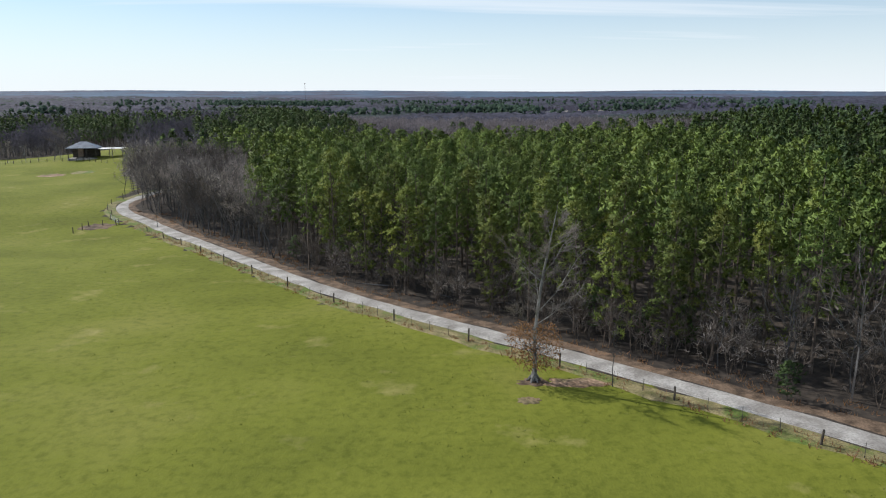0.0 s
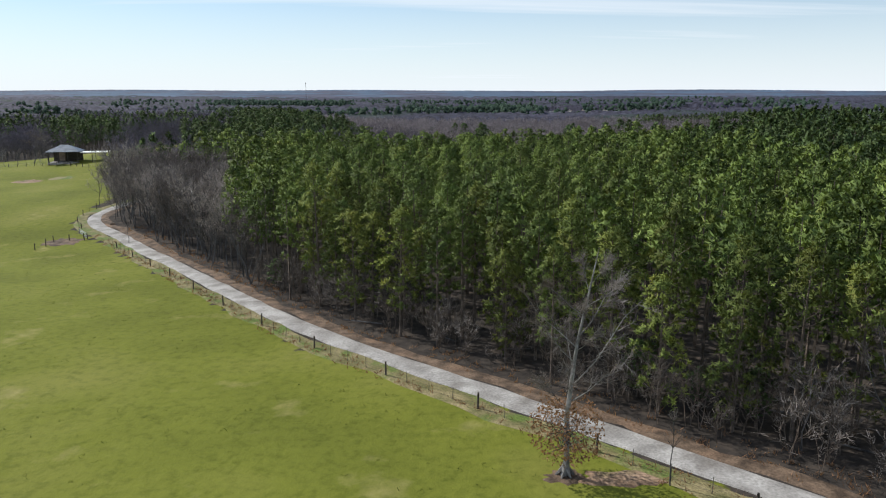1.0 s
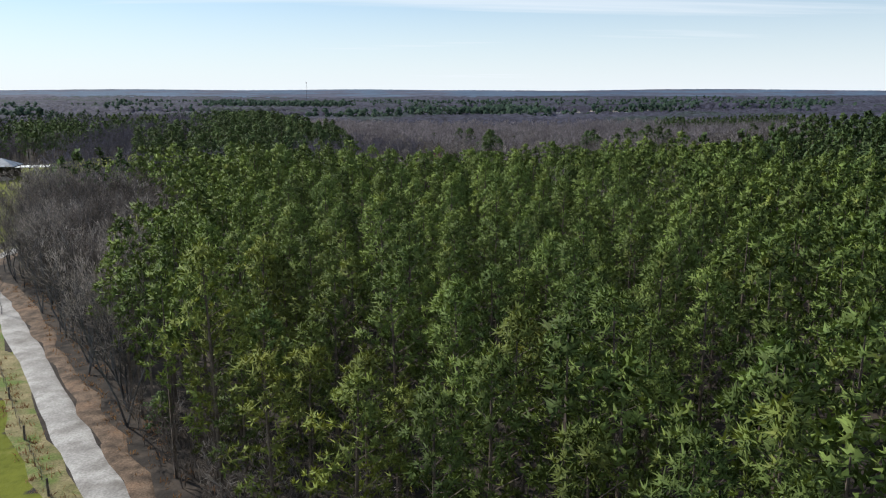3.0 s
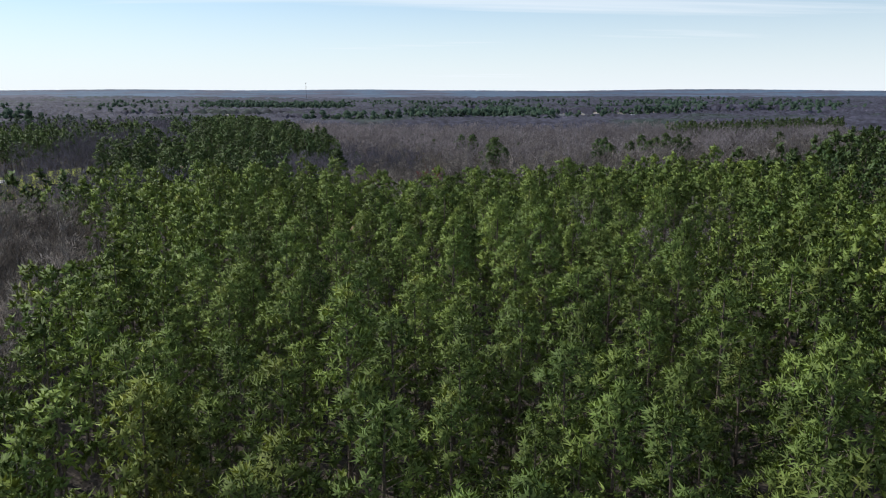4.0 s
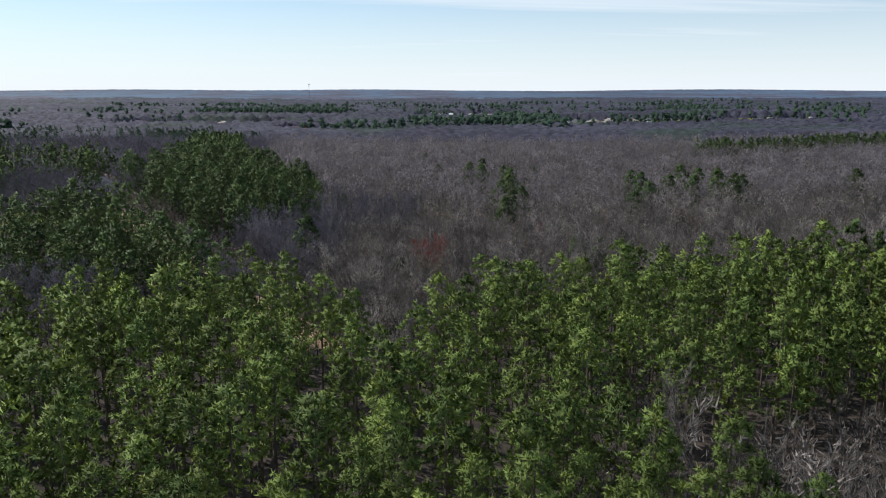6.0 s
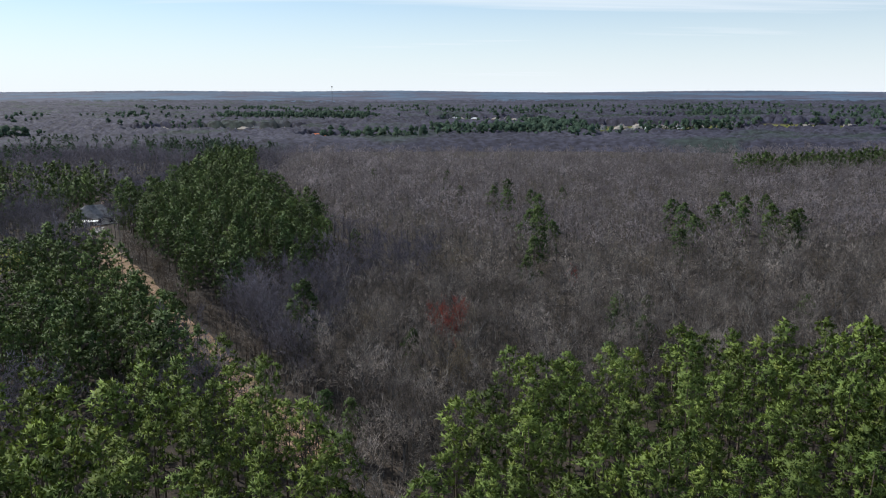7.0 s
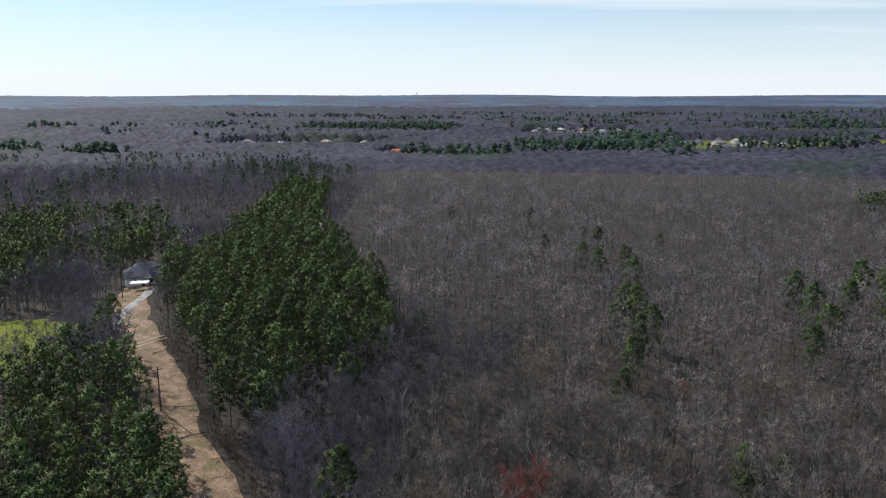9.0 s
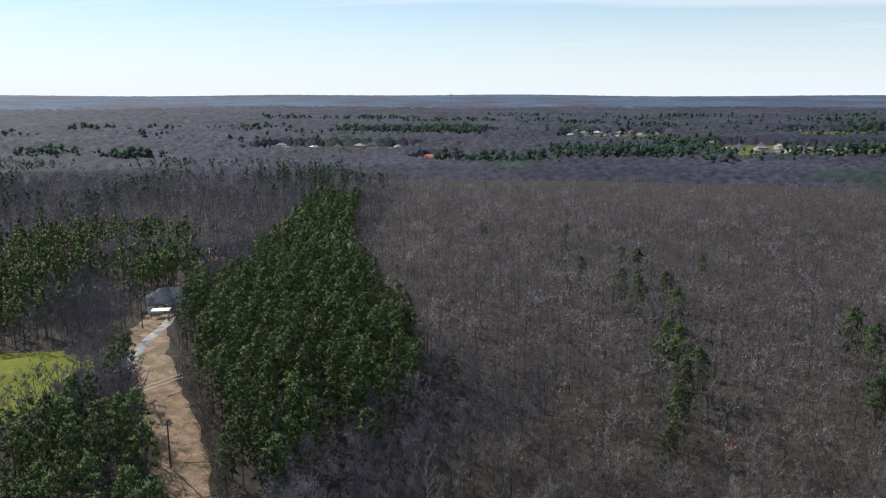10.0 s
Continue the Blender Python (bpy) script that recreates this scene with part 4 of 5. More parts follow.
# ---------------------------------------------------------------- the big tree in the pasture and the sapling beside it
def field_tree():
    rng = np.random.default_rng(77)
    tree = tagged(new("field_tree"), "tall leafless pale-limbed tree with brown leaves low down", "tree")
    spine = [(0, 0, 0), (0.1, 0, 1.2), (0.0, 0.05, 4.2), (0.25, 0, 7.0), (0.55, 0.1, 9.6), (1.05, 0.1, 12.2), (1.5, 0.2, 14.6), (1.75, 0.2, 16.0)]
    radii = [0.34, 0.20, 0.17, 0.14, 0.11, 0.08, 0.05, 0.015]
    wood = [tube(a, b, r, s, 8) for a, b, r, s in zip(spine, spine[1:], radii, radii[1:])]
    for k in range(6):  # buttress roots
        a = k * 1.05
        wood.append(tube((np.cos(a) * 0.75, np.sin(a) * 0.75, -0.08), (0.05, 0, 0.7), 0.05, 0.24, 5))
    part("trunk", triangles("trunk", np.concatenate(wood), MID_BARK), None, tree, "pale grey trunk flaring at the root")
    limbs = [(6.4, 0.05, 5.6, 5.2, 0.10), (5.3, -0.1, 4.2, 0.6, 0.08), (9.2, 2.6, 4.6, 1.4, 0.08), (10.0, 0.6, 4.0, 2.4, 0.08), (8.2, 3.5, 3.4, 2.6, 0.07), (7.6, 1.7, 2.6, 2.2, 0.06), (11.4, 3.0, 3.0, 1.6, 0.06),
             (12.0, 5.6, 2.6, 1.7, 0.05), (5.9, 4.4, 2.6, 2.4, 0.06), (4.8, 2.9, 2.4, 1.8, 0.06), (10.8, 4.6, 2.6, 1.2, 0.05), (13.0, 1.8, 1.8, 1.6, 0.04), (13.6, 0.2, 1.6, 1.5, 0.04), (9.0, 5.2, 2.6, 1.4, 0.05)]
    ends = []
    for h, az, out, up, r in limbs:
        out, up = out * 0.85, max(up * 1.2, out * 0.7)
        foot = np.array([np.interp(h, [s[2] for s in spine], [s[0] for s in spine]), 0.05, h])
        d = np.array([np.cos(az), np.sin(az), 0])
        pts = [foot, foot + d * out * 0.35 + (0, 0, up * 0.3), foot + d * out * 0.7 + (0, 0, up * 0.72) + rng.normal(0, 0.15, 3), foot + d * out + (0, 0, up)]
        limb = [tube(a, b, r * 0.52 * (1 - 0.28 * i), r * 0.52 * (0.72 - 0.28 * i) + 0.004, 5) for i, (a, b) in enumerate(zip(pts, pts[1:]))]
        for k in range(10):
            s = rng.uniform(0.3, 1.0)
            p = pts[0] + (pts[3] - pts[0]) * s
            w = unit(d * 0.6 + rng.normal(0, 0.55, 3) + (0, 0, 0.45))
            e = p + w * out * rng.uniform(0.18, 0.38)
            limb.append(tube(p, e, r * 0.28, 0.008, 3))
            ends.append((p, e))
        ends.append((pts[2], pts[3]))
        part("limb", triangles("limb", np.concatenate(limb), MID_BARK), None, tree, "pale grey limb")
    ends = np.array(ends)
    pick = rng.integers(0, len(ends), 4200)
    base = ends[pick, 0] + (ends[pick, 1] - ends[pick, 0]) * rng.uniform(0.1, 1, (4200, 1))
    way = unit(unit(ends[pick, 1] - ends[pick, 0]) + rng.normal(0, 0.6, (4200, 3)) + (0, 0, 0.2))
    part("crown", triangles("crown", blades(rng, base, way, rng.uniform(0.3, 1.1, 4200), 0.026), TWIGS), None, tree, "fine bare grey twigs")
    # low twigs that still hold their dead leaves
    n = 1500
    a, r, h = rng.uniform(0, 6.283, n), np.sqrt(rng.uniform(0.05, 1, n)) * 2.7, rng.uniform(1.5, 5.4, n)
    r *= 0.55 + 0.45 * np.sin(np.clip((h - 1.2) / 4.4, 0, 1) * np.pi)
    centre = np.stack([np.cos(a) * r, np.sin(a) * r, h], 1)
    part("dead_foliage", triangles("dead_foliage", blades(rng, centre, unit(rng.normal(size=(n, 3))), rng.uniform(0.14, 0.3, n), rng.uniform(0.1, 0.2, n)), DEAD_LEAVES), None, tree, "brown dead leaves on the lower twigs")
    low = [tube((0, 0, rng.uniform(1.6, 4.2)), c, 0.03, 0.008, 3) for c in centre[::24]]
    part("low_branch", triangles("low_branch", np.concatenate(low), GREY_BARK), None, tree)
    tree.matrix_basis = Matrix.Translation(at_land(8.1, 62.9, -0.02))


field_tree()


def sapling(x, y, height, seed):
    rng = np.random.default_rng(seed)
    t = tagged(new("sapling"), "slender leafless sapling by the fence", "sapling")
    p, wood, ends = np.zeros(3), [], []
    for i in range(5):
        q = p + (rng.normal(0, 0.07), rng.normal(0, 0.07), height / 5)
        wood.append(tube(p, q, 0.06 - 0.01 * i, 0.05 - 0.01 * i, 5))
        if i > 1:
            for k in range(5):
                a = rng.uniform(0, 6.283)
                e = q + np.array([np.cos(a) * 0.6, np.sin(a) * 0.6, 0.8]) * rng.uniform(0.5, 1.1)
                wood.append(tube(q, e, 0.022, 0.006, 3))
                ends.append((q, e))
        p = q
    part("trunk", triangles("trunk", np.concatenate(wood), GREY_BARK), None, t)
    ends = np.array(ends)
    pick = rng.integers(0, len(ends), 130)
    base = ends[pick, 0] + (ends[pick, 1] - ends[pick, 0]) * rng.uniform(0.2, 1, (130, 1))
    part("crown", triangles("crown", blades(rng, base, unit(rng.normal(0, 0.5, (130, 3)) + (0, 0, 0.7)), 0.6, 0.018), TWIGS), None, t, "thin bare twigs")
    t.matrix_basis = Matrix.Translation(at_land(x, y, -0.02))


sapling(14.9, 61.4, 4.6, 5)
sapling(-62.6, 158.4, 5.0, 6)

# young evergreens at the edge of the wood
for i, (x, y, s) in enumerate(((28.7, 58.0, 0.27), (24.2, 70.2, 0.34), (20.8, 73.6, 0.26), (36.5, 54.5, 0.22), (44.5, 52, 0.25), (-24, 117, 0.3), (16.5, 76.5, 0.4))):
    tagged(copy_thing(lone_masters[i % 3], Matrix.Translation(at_land(x, y, -0.03)) @ Matrix.Rotation(i * 2.1, 4, "Z") @ Matrix.Diagonal((s * 1.4, s * 1.4, s, 1))), "young bushy evergreen at the edge of the wood", "young pine", "young pines by the road")

# ---------------------------------------------------------------- fence along the road, gate, side fence
def pole_mesh(name, r0, r1, height, mat, sides=8):
    bm = bmesh.new()
    bmesh.ops.create_cone(bm, cap_ends=True, segments=sides, radius1=r0, radius2=r1, depth=height, matrix=Matrix.Translation((0, 0, height / 2)))
    bmesh.ops.bevel(bm, geom=[e for e in bm.edges if min(v.co.z for v in e.verts) > height * 0.9], offset=r1 * 0.3, segments=1, affect="EDGES")
    me = bpy.data.meshes.new(name)
    bm.to_mesh(me)
    bm.free()
    me.materials.append(mat)
    return me


def t_post_mesh():
    me = bpy.data.meshes.new("steel_post")
    bm = boxes(((-0.022, -0.004, 0), (0.022, 0.004, 1.25)), ((-0.004, 0.004, 0), (0.004, 0.034, 1.25)), ((-0.035, 0.0345, 0.0), (0.035, 0.039, 0.25)))
    bm.to_mesh(me)
    bm.free()
    me.materials.append(STEEL)
    return me


WOOD_POST = pole_mesh("wood_post", 0.095, 0.085, 1.45, POST_WOOD)
STEEL_POST = t_post_mesh()


def wire_mesh(points, r=0.006):
    return triangles("wire", np.concatenate([tube(a, b, r, r, 3) for a, b in zip(points, points[1:])]), STEEL)


def build_fence(line, label, step, every, seed):
    rng = np.random.default_rng(seed)
    fence = tagged(new("fence"), label, "fence")
    d = np.concatenate([[0], np.cumsum(np.linalg.norm(np.diff(line, axis=0), axis=1))])
    stops = np.arange(0, d[-1], step)
    tops = []
    for i, s in enumerate(stops):
        x, y = np.interp(s, d, line[:, 0]), np.interp(s, d, line[:, 1])
        wood = i % every == 0
        ob = new("wood_post" if wood else "steel_post", WOOD_POST if wood else STEEL_POST)
        ob.parent = fence
        ob.matrix_basis = Matrix.Translation(at_land(x, y, -0.04)) @ Euler((rng.normal(0, 0.04), rng.normal(0, 0.04), rng.uniform(0, 6.28))).to_matrix().to_4x4() @ Matrix.Diagonal((1, 1, float(rng.uniform(0.9, 1.1)), 1))
        tops.append((x, y))
    for h in (0.25, 0.5, 0.75, 1.0, 1.15):
        part("wire", wire_mesh([np.array(at_land(x, y, h)) for x, y in tops]), None, fence, "thin rusted wire")
    return fence


FENCE = ROAD + sideways(ROAD) * -3.35
build_fence(FENCE[(FENCE[:, 1] > 33) & (FENCE[:, 1] < 160)], "wire fence on dark wooden and steel posts along the road", 2.9, 4, 1)
build_fence(FENCE[(FENCE[:, 1] > 165) & (FENCE[:, 0] < -78)], "wire fence on dark wooden posts round the bend", 3.2, 2, 2)
SIDE = smooth([(-73.4, 162.6), (-78.6, 162.4), (-79.0, 158.8), (-80.0, 153.0)])
build_fence(SIDE, "short wire fence running out into the pasture", 3.1, 1, 3)


def farm_gate(a, b):
    gate = tagged(new("farm_gate"), "closed pale tubular steel farm gate", "gate")
    a, b = np.array(at_land(*a)), np.array(at_land(*b))
    for h in (0.25, 0.45, 0.65, 0.88, 1.15):
        part("rail", triangles("rail", tube(a + (0, 0, h), b + (0, 0, h), 0.025, 0.025, 6), METAL_ROOF), None, gate)
    for f in (0, 0.5, 1):
        p = a + (b - a) * f
        part("upright", triangles("upright", tube(p + (0, 0, 0.2), p + (0, 0, 1.18), 0.026, 0.026, 6), METAL_ROOF), None, gate)
    for p in (a, b):
        post = part("gate_post", WOOD_POST, None, gate)
        post.matrix_basis = Matrix.Translation(p + (0, 0, -0.05) + (p - (a + b) / 2) * 0.05)


farm_gate((-73.2, 163.4), (-77.0, 168.2))

# ---------------------------------------------------------------- pavilion at the top of the pasture
def frustum_roof(w, d, z0, z1, ridge, over, thick=0.12):
    """A hipped roof with a short ridge, as a closed slab."""
    bm = bmesh.new()
    rings = []
    for lift in (0, -thick):
        lo = [bm.verts.new((sx * (w / 2 + over), sy * (d / 2 + over), z0 + lift)) for sx, sy in ((-1, -1), (1, -1), (1, 1), (-1, 1))]
        hi = [bm.verts.new((sx * ridge / 2, 0, z1 + lift)) for sx in (-1, 1)]
        rings.append((lo, hi))
    for k, (lo, hi) in enumerate(rings):
        for f in ((lo[0], lo[1], hi[1], hi[0]), (lo[1], lo[2], hi[1]), (lo[2], lo[3], hi[0], hi[1]), (lo[3], lo[0], hi[0])):
            bm.faces.new(f if k == 0 else f[::-1])
    for i in range(4):
        a, b = rings[0][0], rings[1][0]
        bm.faces.new((a[i], b[i], b[(i + 1) % 4], a[(i + 1) % 4]))
    return bm


def pavilion():
    p = tagged(new("pavilion"), "open-sided farm pavilion with a pale metal hip roof and lean-to", "pavilion")
    part("roof", frustum_roof(8.4, 7.2, 3.1, 5.0, 2.0, 0.5), SLATE_ROOF, p, "blue-grey ribbed metal hip roof")
    bm = bmesh.new()
    for i in range(9):
        x = -4.2 + i * 1.05
        box(bm, (x - 0.02, -3.9, 3.06), (x + 0.02, -3.7, 3.2))
    part("eave_rib", bm, TRIM, p)
    lean = boxes(((4.7, -3.4, 2.72), (12.2, 2.2, 2.84)))
    part("lean_to_roof", lean, TRIM, p, "low white metal lean-to roof")
    for x in (-4.0, -1.3, 1.3, 4.0):
        for y in (-3.4, 3.4):
            part("post", boxes(((x - 0.12, y - 0.12, -0.3), (x + 0.12, y + 0.12, 3.1)), bevel=0.02), POST_WOOD, p)
    for x in (8.0, 11.8):
        for y in (-3.1, 1.9):
            part("post", boxes(((x - 0.08, y - 0.08, -0.6), (x + 0.08, y + 0.08, 2.75)), bevel=0.015), POST_WOOD, p)
    part("back_wall", boxes(((-4.0, 3.1, -0.3), (4.0, 3.25, 3.0))), POST_WOOD, p, "dark plank back wall")
    part("slab", boxes(((-4.2, -3.6, -0.8), (4.2, 3.6, -0.2)), bevel=0.03), GRAVEL, p, "concrete slab floor")
    part("fireplace", boxes(((-2.2, 1.8, 0), (-0.6, 3.0, 3.0)), bevel=0.05), BRICKWORK, p, "brick fireplace")
    p.matrix_basis = Matrix.Translation(at_land(-139.5, 287, 0.5)) @ Matrix.Rotation(radians(14), 4, "Z") @ Matrix.Diagonal((1.22, 1.22, 1.2, 1))


pavilion()
for i, (x, y, s) in enumerate(((-163, 288, 0.86), (-160, 292, 0.78), (-153, 290, 0.84), (-149, 293, 0.72), (-172, 291, 0.9), (-181, 293, 0.88), (-147, 283, 0.6), (-124, 277, 0.7))):
    tagged(copy_thing(bare_masters[i % 7], Matrix.Translation(at_land(x, y, -0.04)) @ Matrix.Rotation(i * 0.9, 4, "Z") @ Matrix.Diagonal((s * 1.2, s * 1.2, s, 1))), "small round-crowned leafless tree at the top of the pasture", "bare tree", "trees by the pavilion")
for i, (x, y) in enumerate(((14.5, 205), (21, 203), (28.7, 192), (36.6, 195), (42.7, 201), (32, 188), (25, 197), (-10.5, 152))):
    tagged(copy_thing(bare_masters[(0, 3, 6)[i % 3]], Matrix.Translation(at_land(x, y, -0.04)) @ Matrix.Rotation(i * 1.9, 4, "Z")), "pale leafless tree in a gap among the pines", "bare tree", "bare trees among the pines")
TOP_FENCE = smooth([(-210, 287), (-186, 286), (-166, 284.5), (-150, 283), (-136, 278.5), (-124, 272)])
build_fence(TOP_FENCE, "low post fence below the pavilion", 3.4, 1, 7)


def dirt_patch(x, y, rx, ry, mat, label, seed):
    rng = np.random.default_rng(seed)
    a = np.linspace(0, 2 * np.pi, 25)[:-1]
    wob = 1 + rng.uniform(-0.25, 0.25, 24)
    rings = []
    for k in (0.0, 0.5, 0.85, 1.0):
        px_, py_ = x + np.cos(a) * rx * k * wob, y + np.sin(a) * ry * k * wob
        rings.append((px_, py_, land(px_, py_) + (0.05 if k < 1 else -0.06)))
    vx, vy, vz = (np.array([np.append(r[i], r[i][0]) for r in rings]) for i in range(3))
    tagged(new("dirt_patch", grid_mesh("dirt_patch", vx[::-1], vy[::-1], vz[::-1], mat)), label, "dirt patch", kind="structure")


dirt_patch(-132, 247, 4.6, 4.2, CLAY, "worn bare earth in the pasture", 1)
dirt_patch(-124, 253, 4.2, 3.8, DRY_GRASS, "worn bare earth in the pasture", 2)
dirt_patch(-77.2, 161.8, 4.2, 3.4, LITTER, "trampled brown earth at the gate", 3)
dirt_patch(7.2, 58.4, 1.0, 0.8, CLAY, "small patch of bare clay", 4)
dirt_patch(12.4, 62.4, 3.4, 1.3, CLAY, "orange clay bank under the fence", 5)
dirt_patch(8.1, 62.6, 1.5, 1.1, LITTER, "fallen brown leaves round the trunk", 6)


# ---------------------------------------------------------------- houses
def window_part(parent, x, y, z, w, h, facing):
    """A glazed sash with its frame and sill, facing +x, -x, +y or -y."""
    win = new("window")
    win.parent = parent
    part("pane", boxes(((-w / 2, -0.02, 0), (w / 2, 0.02, h))), GLASS, win)
    part("frame", boxes(((-w / 2 - 0.08, -0.05, -0.08), (-w / 2, 0.05, h + 0.08)), ((w / 2, -0.05, -0.08), (w / 2 + 0.08, 0.05, h + 0.08)), ((-w / 2, -0.05, h), (w / 2, 0.05, h + 0.08)), ((-w / 2, -0.05, -0.08), (w / 2, 0.05, 0))), TRIM, win)
    win.matrix_basis = Matrix.Translation((x, y, z)) @ Matrix.Rotation(radians(facing), 4, "Z")
    return win


def hip_house(x, y, turn, w, d, wall_h, rise, ridge, wall, roof, label):
    h = tagged(new("house"), label, "house")
    t = 0.2
    part("wall", boxes(((-w / 2, -d / 2, -1.0), (w / 2, -d / 2 + t, wall_h)), ((-w / 2, d / 2 - t, -1.0), (w / 2, d / 2, wall_h)), ((-w / 2, -d / 2 + t, -1.0), (-w / 2 + t, d / 2 - t, wall_h)), ((w / 2 - t, -d / 2 + t, -1.0), (w / 2, d / 2 - t, wall_h))), wall, h)
    part("roof", frustum_roof(w, d, wall_h, wall_h + rise, ridge, 0.5, 0.2), roof, h)
    for k in (-0.32, 0.05, 0.34):
        window_part(h, w * k, -d / 2 - 0.03, 0.9, 1.1, 1.4, 0)
    for k in (-0.25, 0.25):
        window_part(h, w / 2 + 0.03, d * k, 0.9, 1.1, 1.4, 90)
    part("door", boxes(((-w * 0.13 - 0.5, -d / 2 - 0.06, 0), (-w * 0.13 + 0.5, -d / 2 - 0.003, 2.05)), bevel=0.01), POST_WOOD, h)
    part("chimney", boxes(((w * 0.2, 0.6, wall_h), (w * 0.2 + 0.8, 1.4, wall_h + rise + 0.7)), bevel=0.03), BRICKWORK, h)
    h.matrix_basis = Matrix.Translation(at_land(x, y)) @ Matrix.Rotation(radians(turn), 4, "Z")
    return h


first = hip_house(-129.5, 399.5, 35, 13, 10, 2.9, 3.6, 5, SIDING, SHINGLE, "pale house with dark grey hip roof beside the track")
part("gable_roof", boxes(((-1.6, -6.4, 2.6), (1.6, -4.6, 2.8)), bevel=0.03), SHINGLE, first)
hip_house(-110, 489, 20, 14, 11, 3.4, 4.2, 4, BRICKWORK, TAN_SHINGLE, "house with a pale grey hip roof behind the pines")


def carport(x, y, turn):
    c = tagged(new("carport"), "small white-roofed carport in front of the house", "carport")
    part("roof", boxes(((-2.6, -1.7, 2.3), (2.6, 1.7, 2.42)), bevel=0.03), TRIM, c)
    for sx in (-2.4, 2.4):
        for sy in (-1.5, 1.5):
            part("post", boxes(((sx - 0.05, sy - 0.05, -0.4), (sx + 0.05, sy + 0.05, 2.3))), STEEL, c)
    c.matrix_basis = Matrix.Translation(at_land(x, y)) @ Matrix.Rotation(radians(turn), 4, "Z")


carport(-125.5, 388.5, 20)
shed = tagged(new("shed"), "small white shed in a clay clearing", "shed")
part("wall", boxes(((-2, -1.5, -0.5), (2, 1.5, 2.2)), bevel=0.02), TRIM, shed)
part("roof", frustum_roof(4, 3, 2.2, 3.0, 2.4, 0.25), TRIM, shed)
shed.matrix_basis = Matrix.Translation(at_land(-158, 478))
dirt_patch(-155, 470, 7, 9, CLAY, "bare clay clearing by the shed", 9)


def utility_pole(x, y, height):
    p = tagged(new("utility_pole"), "dark wooden utility pole with a crossarm", "utility pole", "utility poles on the track")
    part("shaft", pole_mesh("shaft", 0.16, 0.11, height, POST_WOOD), None, p)
    part("crossarm", boxes(((-1.0, -0.06, height - 0.75), (1.0, 0.06, height - 0.62)), bevel=0.01), POST_WOOD, p)
    for k in (-0.85, 0, 0.85):
        part("insulator", pole_mesh("insulator", 0.05, 0.03, 0.18, TRIM, 6), None, p).location = (k, 0, height - 0.62 if k else height)
    p.matrix_basis = Matrix.Translation(at_land(x, y, -0.1)) @ Matrix.Rotation(radians(40), 4, "Z")


utility_pole(-74.3, 310.8, 9.0)
utility_pole(-124, 377.2, 9.0)

# brush dragged to the edge of the track, and a rail of dead wood
rng = np.random.default_rng(8)
edge = TRACK + sideways(TRACK) * 4.4
brush = []
for i in range(6, len(edge) - 60, 5):
    n = 14
    base = np.stack([rng.normal(0, 0.7, n), rng.normal(0, 0.7, n), rng.uniform(0, 0.35, n)], 1) + np.array(at_land(*edge[i], 0.08))
    brush += [tube(b, b + unit(rng.normal(size=3) * (1, 1, 0.35) + (0, 0, 0.15)) * rng.uniform(1.0, 2.4), 0.05, 0.015, 3) for b in base]
tagged(new("cut_brush", triangles("cut_brush", np.concatenate(brush), POST_WOOD)), "low dark cut brush dragged to the edge of the track", "brush", kind="stuff")
# fallen branches on the clay
for x, y, a, ln in ((-66, 303, 0.7, 7), (-69, 306, 2.3, 5), (-73, 313, 0.2, 6), (-90, 335, 1.1, 6), (-62, 300, 2.6, 6)):
    soup = np.concatenate([tube((0, 0, 0), (ln, 0, 0.1), 0.09, 0.03, 5), tube((ln * 0.5, 0, 0.05), (ln * 0.75, 1.0, 0.25), 0.04, 0.01, 3), tube((ln * 0.3, 0, 0.05), (ln * 0.55, -0.8, 0.2), 0.04, 0.01, 3)])
    ob = tagged(new("fallen_branch", triangles("fallen_branch", soup, POST_WOOD)), "dark fallen branch on the clay strip", "fallen branch", "fallen branches")
    ob.matrix_basis = Matrix.Translation(at_land(x, y, 0.2)) @ Matrix.Rotation(a, 4, "Z")
# fallen logs under the roadside trees
for i in range(12):
    k = rng.integers(20, 150)
    q = ROAD[k] + sideways(ROAD)[k] * rng.uniform(6.5, 14)
    ln = rng.uniform(2.5, 6)
    ob = tagged(new("fallen_log", triangles("fallen_log", tube((0, 0, 0), (ln, 0, 0.05), 0.09, 0.06, 6), GREY_BARK)), "grey fallen log on the forest floor", "fallen log", "fallen logs")
    ob.matrix_basis = Matrix.Translation(at_land(*q, 0.14)) @ Matrix.Rotation(float(rng.uniform(0, 6.28)), 4, "Z")

# ---------------------------------------------------------------- mast and village
mast = tagged(new("radio_mast"), "tall thin lattice radio mast on the skyline", "radio mast")
MAST_H = 62.0
for k in range(3):
    a = k * 2.094
    part("leg", triangles("leg", tube((np.cos(a) * 1.1, np.sin(a) * 1.1, 0), (np.cos(a) * 0.7, np.sin(a) * 0.7, MAST_H), 0.16, 0.12, 4), STEEL), None, mast)
lace = []
for i in range(20):
    z0, z1 = i * MAST_H / 20, (i + 1) * MAST_H / 20
    for k in range(3):
        a, b = k * 2.094, (k + 1) * 2.094
        r = 1.1 - 0.4 * z0 / MAST_H
        lace.append(tube((np.cos(a) * r, np.sin(a) * r, z0), (np.cos(b) * r, np.sin(b) * r, z1), 0.06, 0.06, 3))
part("lattice", triangles("lattice", np.concatenate(lace), STEEL), None, mast)
part("antenna", boxes(((-1.6, -1.6, MAST_H - 3), (1.6, 1.6, MAST_H)), bevel=0.2), STEEL, mast)
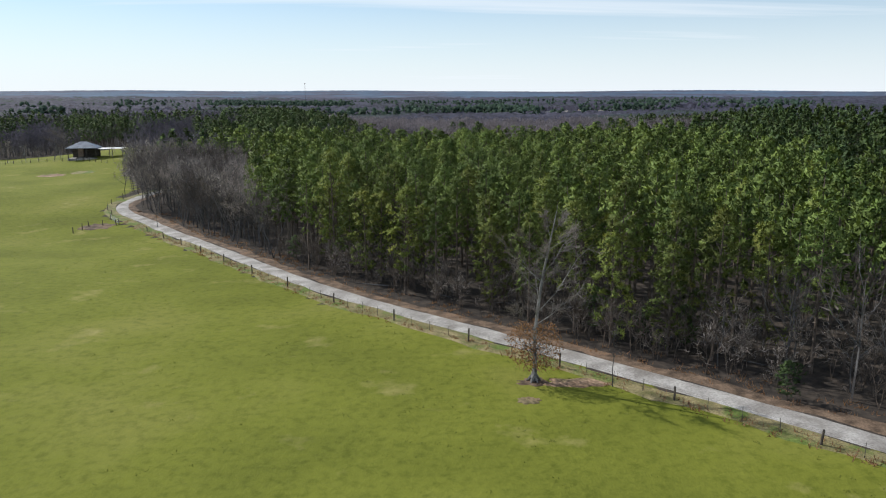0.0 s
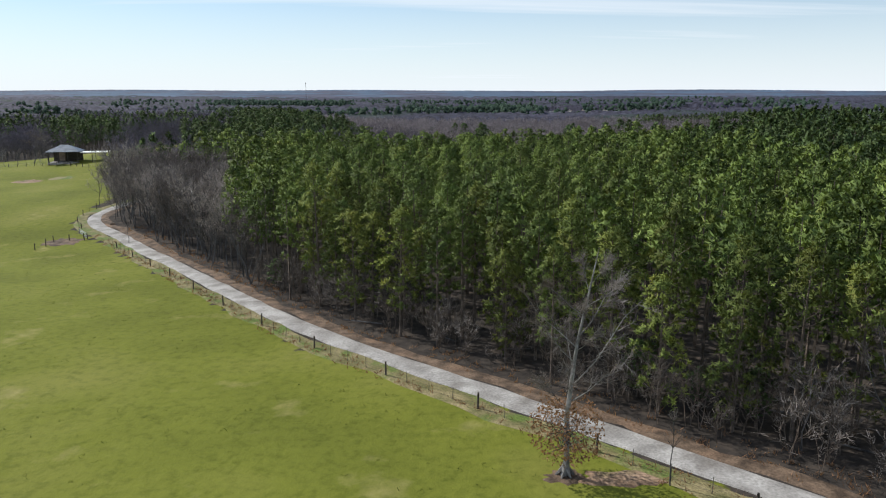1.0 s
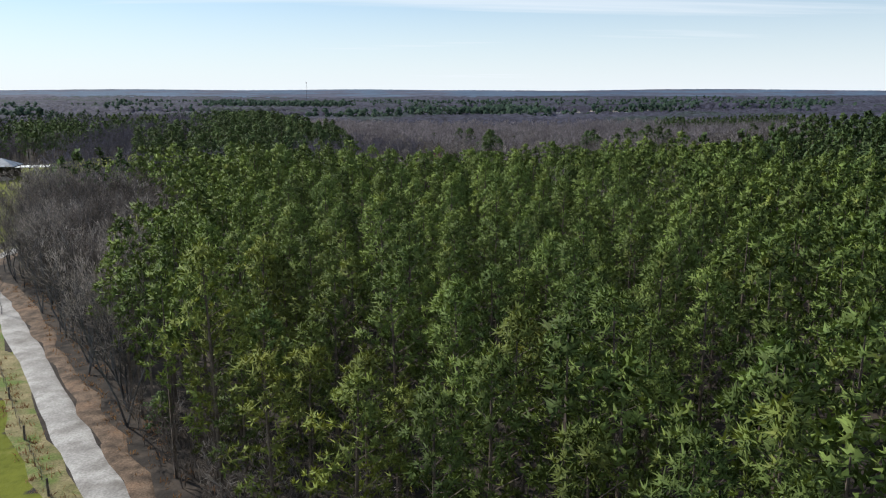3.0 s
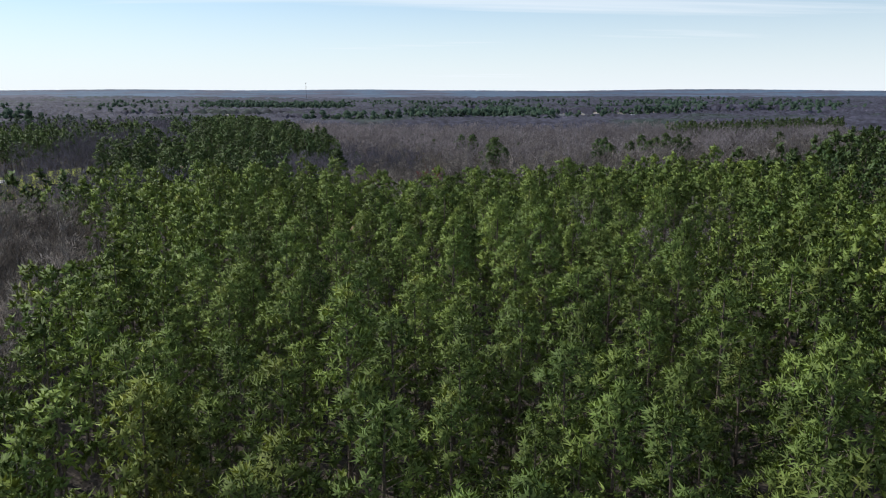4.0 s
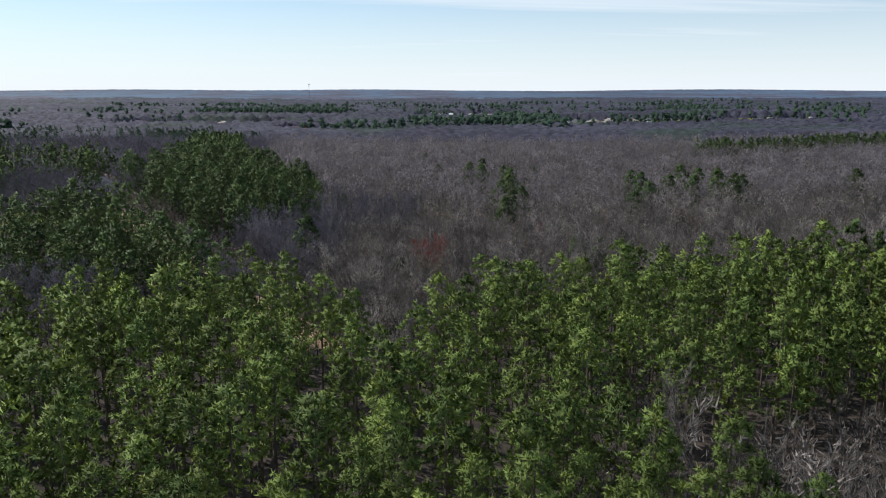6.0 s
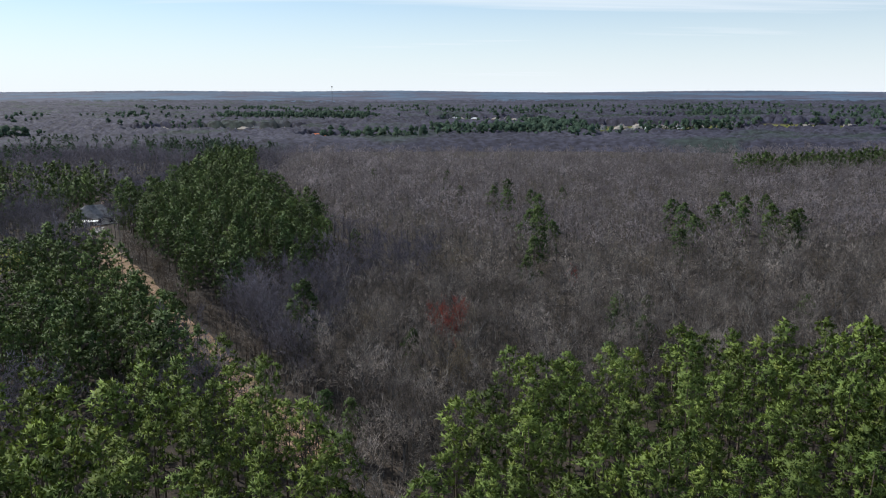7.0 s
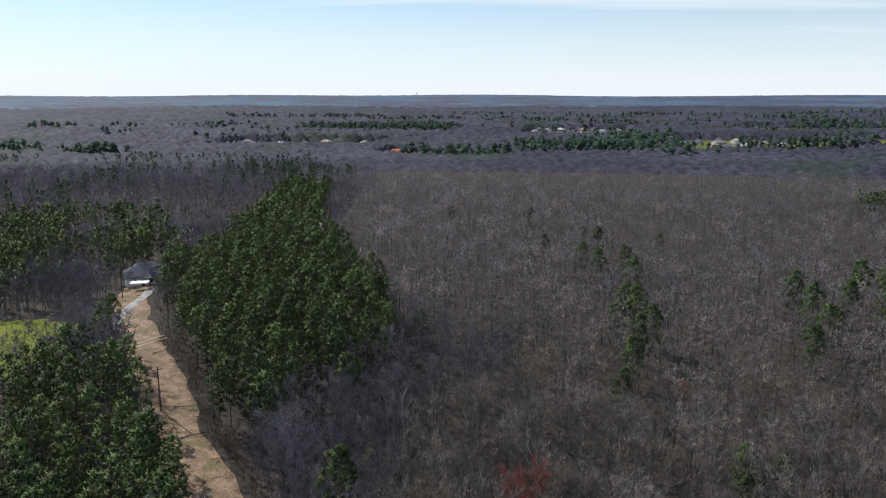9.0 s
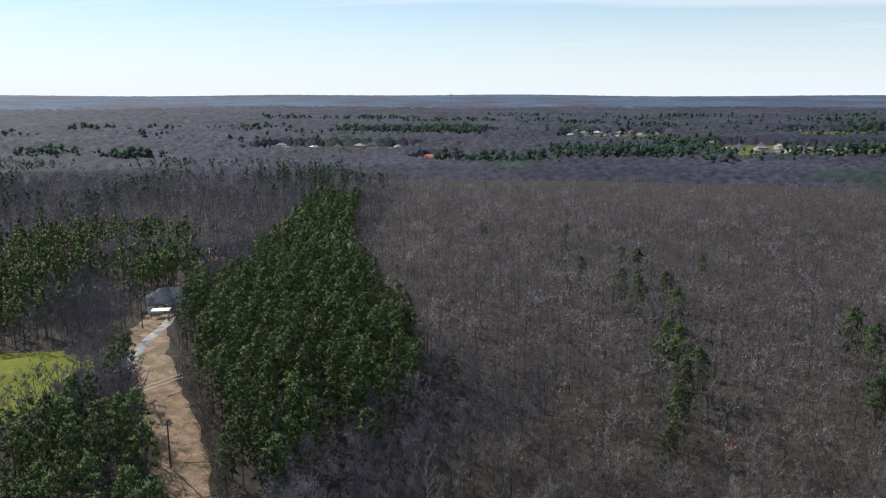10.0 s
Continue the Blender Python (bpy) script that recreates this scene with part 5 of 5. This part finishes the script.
mast.matrix_basis = Matrix.Translation(Vector((-450, 2430, 70 - MAST_H)))

village = [(132, 1270), (150, 1314), (154, 1203), (177, 1257), (183, 1175), (192, 1139), (210, 1180), (215, 1145), (229, 1153), (243, 1161), (239, 1108), (-34, 1543), (-10, 1546), (9, 1484), (29, 1552), (50, 1590), (61, 1507),
           (302, 1571), (358, 1691), (356, 1572), (397, 1481), (-421, 1131), (-363, 1104), (-340, 1126), (-317, 1149), (-307, 1170), (-249, 1076), (-57, 1061),
           (168, 1222), (196, 1210), (205, 1262), (222, 1228), (252, 1128), (262, 1160), (236, 1192), (273, 1108), (282, 1140), (-52, 1470), (-24, 1490), (26, 1450), (78, 1462), (88, 1545), (-48, 1580),
           (372, 1070), (404, 1110), (440, 1080), (470, 1140), (425, 1530), (470, 1580), (-395, 1088), (-280, 1110), (-262, 1142), (-172, 968), (-96, 1012)]
roofs = (SHINGLE, TAN_SHINGLE, METAL_ROOF, SHINGLE, TAN_SHINGLE)
kinds = []
for i in range(5):
    kinds.append(hip_house(*village[i], 25 * i, 12 + i, 9, 2.8, 2.8, 5, SIDING if i % 2 else BRICKWORK, roofs[i], ("grey-roofed", "tan-roofed", "pale metal-roofed", "dark-roofed", "light brown-roofed")[i] + " village house among lawns"))
    tagged(kinds[i], group="village houses")
for i, (x, y) in enumerate(village[5:]):
    copy_thing(kinds[i % 5], Matrix.Translation(at_land(x, y)) @ Matrix.Rotation(i * 0.8, 4, "Z"))
for x, y in ((-177, 1004), (-189, 1015)):
    tagged(hip_house(x, y, 10, 18, 10, 3.5, 3.0, 10, SIDING, ORANGE_ROOF, "village building with a bright orange roof"), group="orange-roofed buildings")

# dark pines round the village, with haze in their needle colour
VILLAGE_PINES = [[(-60, 985), (80, 1000), (135, 1037), (130, 1130), (20, 1150), (-60, 1080)], [(230, 1040), (330, 1050), (330, 1085), (230, 1080)], [(-430, 1350), (-180, 1330), (-170, 1470), (-430, 1470)], [(-580, 830), (-430, 840), (-430, 880), (-580, 890)],
                 [(60, 1160), (120, 1160), (120, 1260), (60, 1260)], [(-170, 930), (-60, 920), (-60, 960), (-170, 960)]]
vx, vy, vrng = scatter(51, -600, 360, 800, 1500, 7.5)
pick = np.zeros(len(vx), bool)
for poly in VILLAGE_PINES:
    pick |= inside(vx, vy, poly)
pick &= (swell(vx, vy, 24, 1.0) + vrng.uniform(size=len(vx)) < 1.0)
# groves scattered over the far country
groves = np.stack([vrng.uniform(-900, 900, 60), vrng.uniform(960, 2300, 60)], 1)
groves = groves[(groves[:, 0] > -0.9 * (groves[:, 1] - 150)) & (groves[:, 0] < 0.5 * groves[:, 1])]
spots = np.concatenate([g + vrng.normal(0, 1, (vrng.integers(14, 44), 2)) * (42, 30) for g in groves])
tagged(stand("village_pines", pine_tiny, np.concatenate([vx[pick], spots[:, 0]]), np.concatenate([vy[pick], spots[:, 1]]), vrng, (0.6, 1.45), HAZY_NEEDLES, PINE_BARK, "dark pines, blued for haze, standing round the far village", "pine trees", True))

# ---------------------------------------------------------------- small growth
rng = np.random.default_rng(61)
n = 900
k = rng.integers(8, 215, n)
side = rng.choice([-1, 1], n)
off = np.where(side < 0, rng.uniform(-4.3, -2.2, n), rng.uniform(2.4, 6.5, n))
q = ROAD[np.minimum(k, len(ROAD) - 1)] + sideways(ROAD)[np.minimum(k, len(ROAD) - 1)] * off[:, None]
soup = []
for x, y in q:
    m = 9
    base = np.stack([x + rng.normal(0, 0.25, m), y + rng.normal(0, 0.25, m), np.zeros(m)], 1)
    base[:, 2] = land(base[:, 0], base[:, 1]) + 0.03
    soup.append(blades(rng, base, unit(rng.normal(0, 0.5, (m, 3)) + (0, 0, 0.8)), rng.uniform(0.15, 0.6, m), rng.uniform(0.02, 0.12, m)))
tagged(new("verge_weeds", triangles("verge_weeds", np.concatenate(soup), DEAD_LEAVES)), "dry brown weeds and drifted leaves along the verges", "weeds", kind="stuff")
n = 5200
x, y = rng.uniform(-95, 40, n), rng.uniform(24, 150, n)
ok = inside(x, y, PASTURE) & (swell(x, y, 5, 1.0) + rng.normal(0, 0.35, n) > 0.25)
soup = []
for a, b in zip(x[ok], y[ok]):
    m = 7
    s = rng.uniform(0.5, 1.3)
    base = np.stack([a + rng.normal(0, 0.16 * s, m), b + rng.normal(0, 0.16 * s, m), np.zeros(m)], 1)
    base[:, 2] = land(base[:, 0], base[:, 1]) - 0.01
    soup.append(blades(rng, base, unit(rng.normal(0, 0.7, (m, 3)) + (0, 0, 0.7)), rng.uniform(0.08, 0.22, m) * s, 0.07))
tagged(new("grass", triangles("grass", np.concatenate(soup), OLIVE_LEAVES)), "coarse darker grass tufts in the pasture", "grass", kind="stuff")
